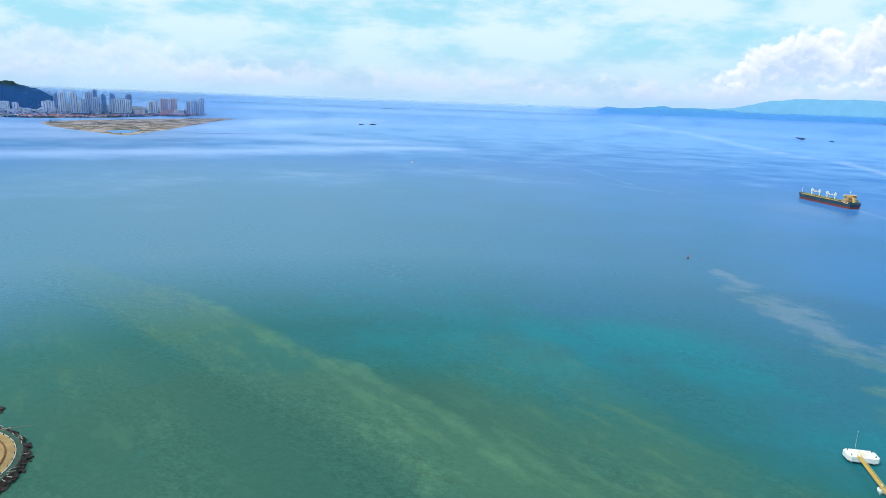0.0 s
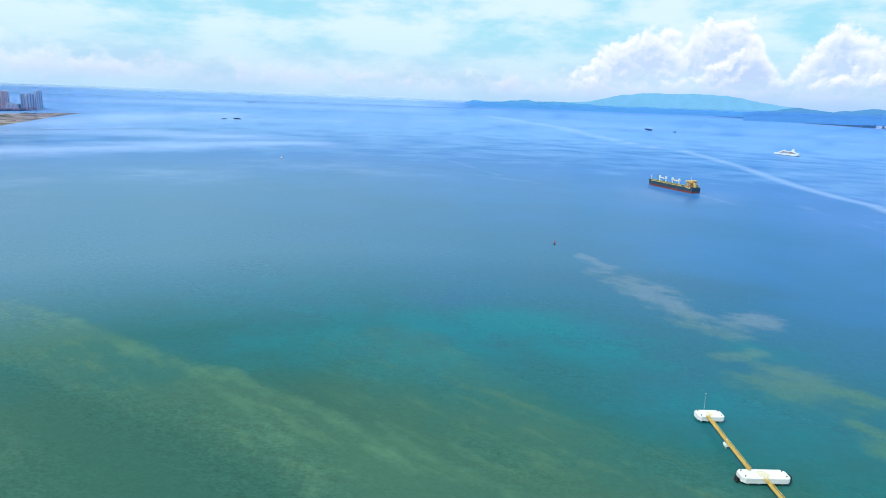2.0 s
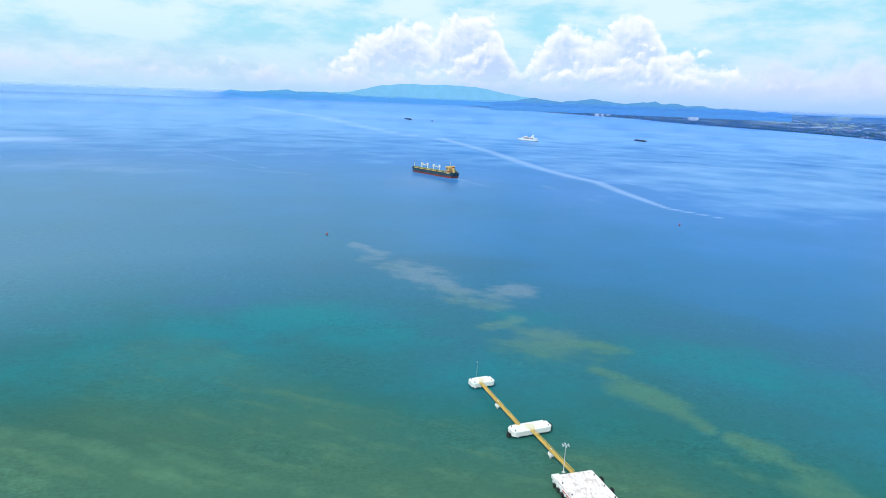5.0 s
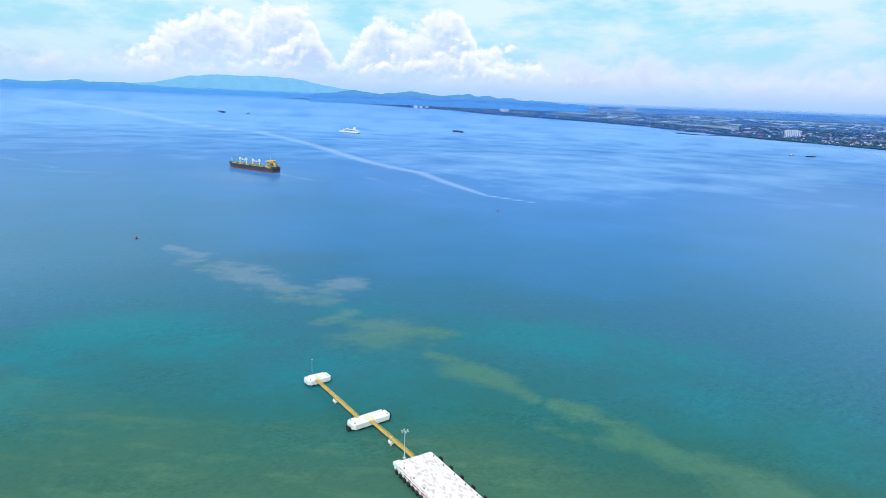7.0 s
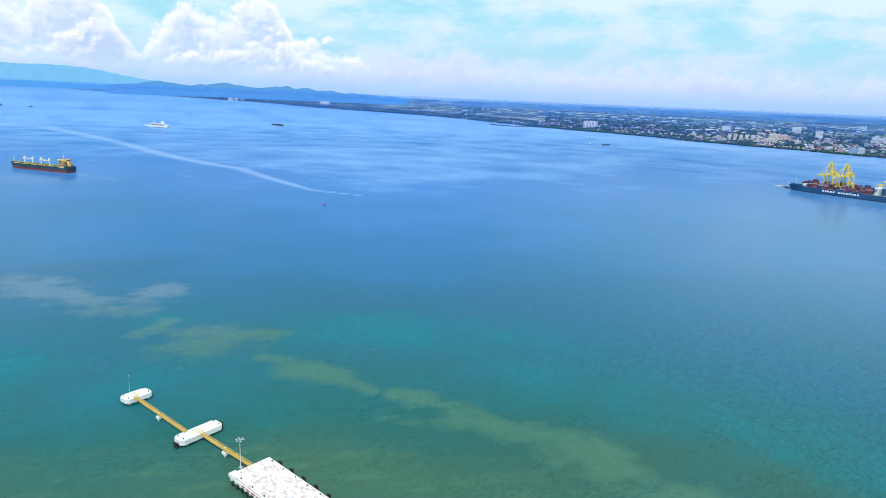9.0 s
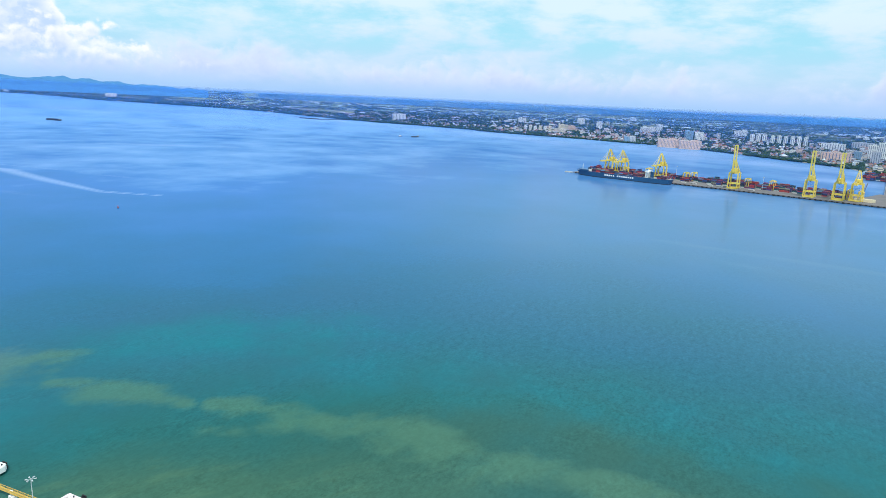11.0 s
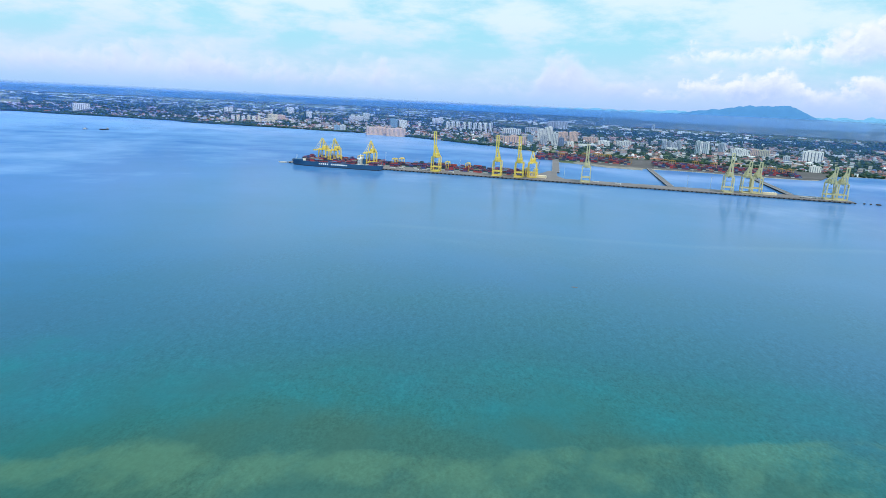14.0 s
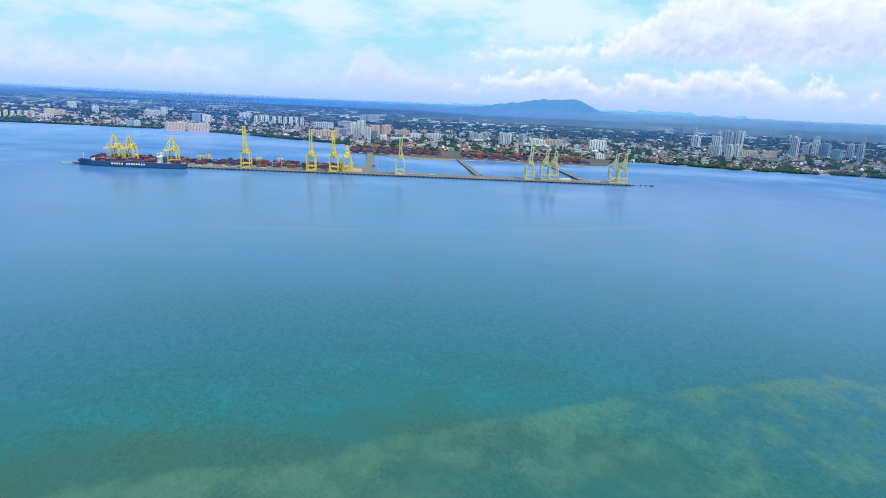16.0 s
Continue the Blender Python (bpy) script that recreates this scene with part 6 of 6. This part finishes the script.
# ---- houses and trees: far too many to count ----
HOUSE = np.array([(-1, -1, 0), (1, -1, 0), (1, 1, 0), (-1, 1, 0), (-1, -1, 1), (1, -1, 1), (1, 1, 1), (-1, 1, 1)], float)
HOUSE_F = np.array([(0, 1, 5, 4), (1, 2, 6, 5), (2, 3, 7, 6), (3, 0, 4, 7), (4, 5, 6, 7)])
ROOF = np.array([(-1.1, -1.1, 0.98), (1.1, -1.1, 0.98), (1.1, 1.1, 0.98), (-1.1, 1.1, 0.98), (-0.5, 0, 1.45), (0.5, 0, 1.45)], float)
ROOF_F = np.array([(0, 1, 5, 4), (1, 2, 5, 5), (2, 3, 4, 5), (3, 0, 4, 4)])


def scatter(b, d, size, tall, yaw, shape, faces, h0=2.5, rnd=None, jitter=0.0):
    """Copies of a small shape at many spots, joined."""
    n = len(b)
    p = spots(b, d, h0)
    s = (far(d) / d)[:, None]
    ca, sa = np.cos(yaw)[:, None], np.sin(yaw)[:, None]
    x, y, z = (shape[None, :, i] * np.ones((n, 1)) for i in range(3))
    if jitter:
        k = 1 + rnd.uniform(-jitter, jitter, x.shape)
        x, y, z = x * k, y * k, z * (1 + rnd.uniform(-jitter, jitter, x.shape) * 0.6)
    x, y, z = x * size[:, 0:1], y * size[:, 1:2], z * tall[:, None]
    v = np.stack([p[:, 0:1] + (x * ca - y * sa) * s, p[:, 1:2] + (x * sa + y * ca) * s, p[:, 2:3] + z * s], -1).reshape(-1, 3)
    f = (faces[None] + (np.arange(n) * len(shape))[:, None, None]).reshape(-1, faces.shape[1])
    return v, f


def clean(f):
    return [tuple(dict.fromkeys(q)) for q in f.tolist()]


def scatter_thing(name, v, f, mat, label, category):
    me = bpy.data.meshes.new(name)
    me.from_pydata(v.tolist(), [], clean(f))
    me.materials.append(mat)
    tagged(new(name, me), label, category, kind="stuff")


ico = bmesh.new()
bmesh.ops.create_icosphere(ico, subdivisions=1, radius=1.0)
ICO = np.array([tuple(v.co) for v in ico.verts]) * (1, 1, 0.8) + (0, 0, 0.55)
ICO_F = np.array([[v.index for v in f.verts] for f in ico.faces])
ico.free()


def town(name, b0, b1, n, shore, reach, seed, dense=1.0, big=0.08):
    rnd = np.random.RandomState(seed)
    b = rnd.uniform(b0, b1, n)
    u = rnd.uniform(0, 1, n) ** 1.5
    d = shore(b) * (1.012 + u * reach)
    keep = np.array([noise.noise((q * 0.9, w / 420.0, seed)) for q, w in zip(b, d)]) > 0.12 - 0.2 * dense
    b, d = b[keep], d[keep]
    n = len(b)
    size = np.stack([rnd.uniform(4, 9, n), rnd.uniform(3.2, 5.5, n)], -1)
    large = rnd.uniform(0, 1, n) < big
    size[large] *= rnd.uniform(1.5, 2.8, (large.sum(), 1))
    size *= np.clip(d / 4500, 1, 1.6)[:, None]
    tall = rnd.uniform(3.5, 6.5, n) + 6 * (rnd.uniform(0, 1, n) < 0.12)
    yaw = np.radians(rnd.choice([10, 100, 35, 125], n) + rnd.uniform(-6, 6, n))
    v, f = scatter(b, d, size, tall, yaw, HOUSE, HOUSE_F)
    scatter_thing("houses", v, f, WALLS, "pale rendered houses and sheds of the " + name, "houses")
    v, f = scatter(b, d, size, tall, yaw, ROOF, ROOF_F)
    scatter_thing("house_roofs", v, f, RED_ROOF if "terraces" in name else ROOFS, "red tiled and white sheet roofs of the " + name, "roofs")


def woods(name, b0, b1, n, shore, reach, seed, low=1.004, power=1.6, size=(4, 8.5), cut=-0.1):
    rnd = np.random.RandomState(seed)
    b = rnd.uniform(b0, b1, n)
    d = shore(b) * (low + rnd.uniform(0, 1, n) ** power * reach)
    keep = np.array([noise.noise((q * 0.7 + 9, w / 300.0, seed)) for q, w in zip(b, d)]) > cut
    b, d = b[keep], d[keep]
    n = len(b)
    w = rnd.uniform(size[0], size[1], n) * np.clip(d / 4200, 1, 2.2)
    v, f = scatter(b, d, np.stack([w * rnd.uniform(0.8, 1.6, n), w], -1), w * rnd.uniform(0.7, 1.1, n), rnd.uniform(0, 6.28, n), ICO, ICO_F, 2.0, rnd, 0.28)
    scatter_thing("trees", v, f, LEAF, "dark green trees among the " + name, "trees")


def yard_back(b):
    return np.where((b > 113.2) & (b < 135.8), 2960.0, coast(b))


town("northern shore villages", 44, 72, 2200, coast, 0.45, 21, 0.3, 0.2)
town("northern town", 72, 98, 4200, coast, 0.7, 22, 0.5, 0.1)
town("middle town", 98, 114, 3600, coast, 0.9, 23, 0.6, 0.1)
town("port town", 113, 137, 4200, yard_back, 0.9, 24, 0.4, 0.12)
town("southern town", 136.5, 160, 3800, coast, 1.0, 25, 0.4, 0.1)
town("outer suburbs", 80, 160, 2200, lambda b: coast(b) * 1.7, 1.6, 26, 0.4, 0.4)
town("island town", -40, -29.5, 700, lambda b: np.interp(b, IB, island_shore), 0.3, 27, 1.5)
town("island shore terraces", -33, -20.4, 900, lambda b: np.interp(b, IB, island_shore), 0.04, 28, 3.0)
woods("island shore", -34.5, -20.4, 420, lambda b: np.interp(b, IB, island_shore), 0.02, 41, 1.002, 1.0, (5, 8), 0.0)
woods("northern shore", 44, 74, 2600, coast, 0.3, 31, cut=-0.2)
woods("northern town", 72, 99, 6800, coast, 0.8, 32, cut=-0.2)
woods("middle town", 98, 114, 7200, coast, 1.1, 33, power=1.3, cut=-0.2)
woods("port town", 113, 137, 9500, yard_back, 1.5, 34, power=1.1, cut=-0.25)
woods("southern town", 136.3, 160, 9500, coast, 1.5, 35, power=1.1, cut=-0.25)
woods("plain", 60, 160, 4200, lambda b: coast(b) * 1.6, 0.9, 36, 1.0, 1.2, (5, 9), 0.0)
woods("shoreline", 50, 112, 3000, coast, 0.025, 37, 1.002, 1.0, (5, 9), -0.15)
woods("southern shoreline", 137, 158, 900, coast, 0.03, 38, 1.003, 1.0, (5, 9), -0.1)
woods("island town", -40, -20.5, 900, lambda b: np.interp(b, IB, island_shore), 0.3, 39)
woods("sand island scrub", -31, -20, 900, lambda b: np.interp(b, SB, np.interp(SB, [-31.6, -30.9, -29.5, -27.2, -26.2, -25.4, -22.7, -20.5, -18.3, -17.5], [4640, 4205, 3870, 3540, 3412, 3466, 4000, 4750, 5752, 6090])), 0.3, 40, 1.02, 1.0, (1.5, 3.5), 0.15)


def sheds(name, b0, b1, n, seed, low=1.45, reach=2.2):
    """Broad white factory and warehouse roofs out on the plain."""
    rnd = np.random.RandomState(seed)
    b = rnd.uniform(b0, b1, n)
    d = coast(b) * (low + rnd.uniform(0, 1, n) ** 1.2 * reach)
    size = np.stack([rnd.uniform(14, 45, n), rnd.uniform(8, 16, n)], -1) * np.clip(d / 5000, 1, 1.8)[:, None]
    yaw = np.radians(-b + rnd.choice([0, 8, 90], n) + rnd.uniform(-6, 6, n))
    v, f = scatter(b, d, size, rnd.uniform(7, 14, n), yaw, HOUSE, HOUSE_F)
    scatter_thing("sheds", v, f, TOWER_MATS["white"], "long white sheds on the " + name, "sheds")


def blocks(name, b0, b1, n, seed, shore, reach, tall=(10, 26)):
    """Low flats, offices and shop rows that fill the towns between the houses."""
    rnd = np.random.RandomState(seed)
    b = rnd.uniform(b0, b1, n)
    d = shore(b) * (1.06 + rnd.uniform(0, 1, n) ** 1.1 * reach)
    keep = np.array([noise.noise((q * 0.6 + 4, w / 500.0, seed)) for q, w in zip(b, d)]) > -0.05
    b, d = b[keep], d[keep]
    n = len(b)
    size = np.stack([rnd.uniform(6, 19, n), rnd.uniform(5, 8, n)], -1)
    high = rnd.uniform(tall[0], tall[1], n)
    yaw = np.radians(-b + rnd.choice([5, 12, 95], n) + rnd.uniform(-6, 6, n))
    v, f = scatter(b, d, size, high, yaw, HOUSE, HOUSE_F)
    scatter_thing("town_blocks", v, f, BLOCK_WALLS, "pastel low blocks of the " + name, "buildings")
    band = np.array([(-1.01, -1.02, 0), (1.01, -1.02, 0), (1.01, 1.02, 0), (-1.01, 1.02, 0), (-1.01, -1.02, 1), (1.01, -1.02, 1), (1.01, 1.02, 1), (-1.01, 1.02, 1)], float)
    for low in (0.30, 0.62):
        v, f = scatter(b, d, size, high * 0.13, yaw, band + (0, 0, low / 0.13), HOUSE_F)
        scatter_thing("window_bands", v, f, STRIP, "dark window rows of the " + name, "windows")
    v, f = scatter(b, d, size, high * 0.12, yaw, ROOF + (0, 0, 1 / 0.12 - 0.98), ROOF_F)
    scatter_thing("block_roofs", v, f, ROOFS, "tiled and sheet roofs of the " + name, "roofs")


BLOCK_WALLS = material("pastel rendered blocks", (0.6, 0.6, 0.55), 0.85, 0, 0.1, 0.3, island=[
    (0.80, 0.80, 0.80), (0.70, 0.52, 0.44), (0.74, 0.66, 0.56), (0.46, 0.50, 0.56), (0.82, 0.83, 0.85), (0.66, 0.42, 0.36), (0.56, 0.62, 0.70), (0.78, 0.76, 0.72)])
blocks("northern town centre", 84, 100, 130, 61, coast, 0.5)
blocks("middle town centre", 98, 114, 190, 62, coast, 0.7)
blocks("port town centre", 112, 136, 230, 63, yard_back, 0.7)
blocks("southern town centre", 137, 159, 190, 64, coast, 0.7)
blocks("island town slopes", -34.5, -29.8, 60, 65, lambda b: np.interp(b, IB, island_shore), 0.2)
sheds("northern plain", 60, 100, 100, 51)
sheds("inland plain", 98, 158, 130, 52)
sheds("far plain", 55, 158, 260, 53, 2.2, 3.5)
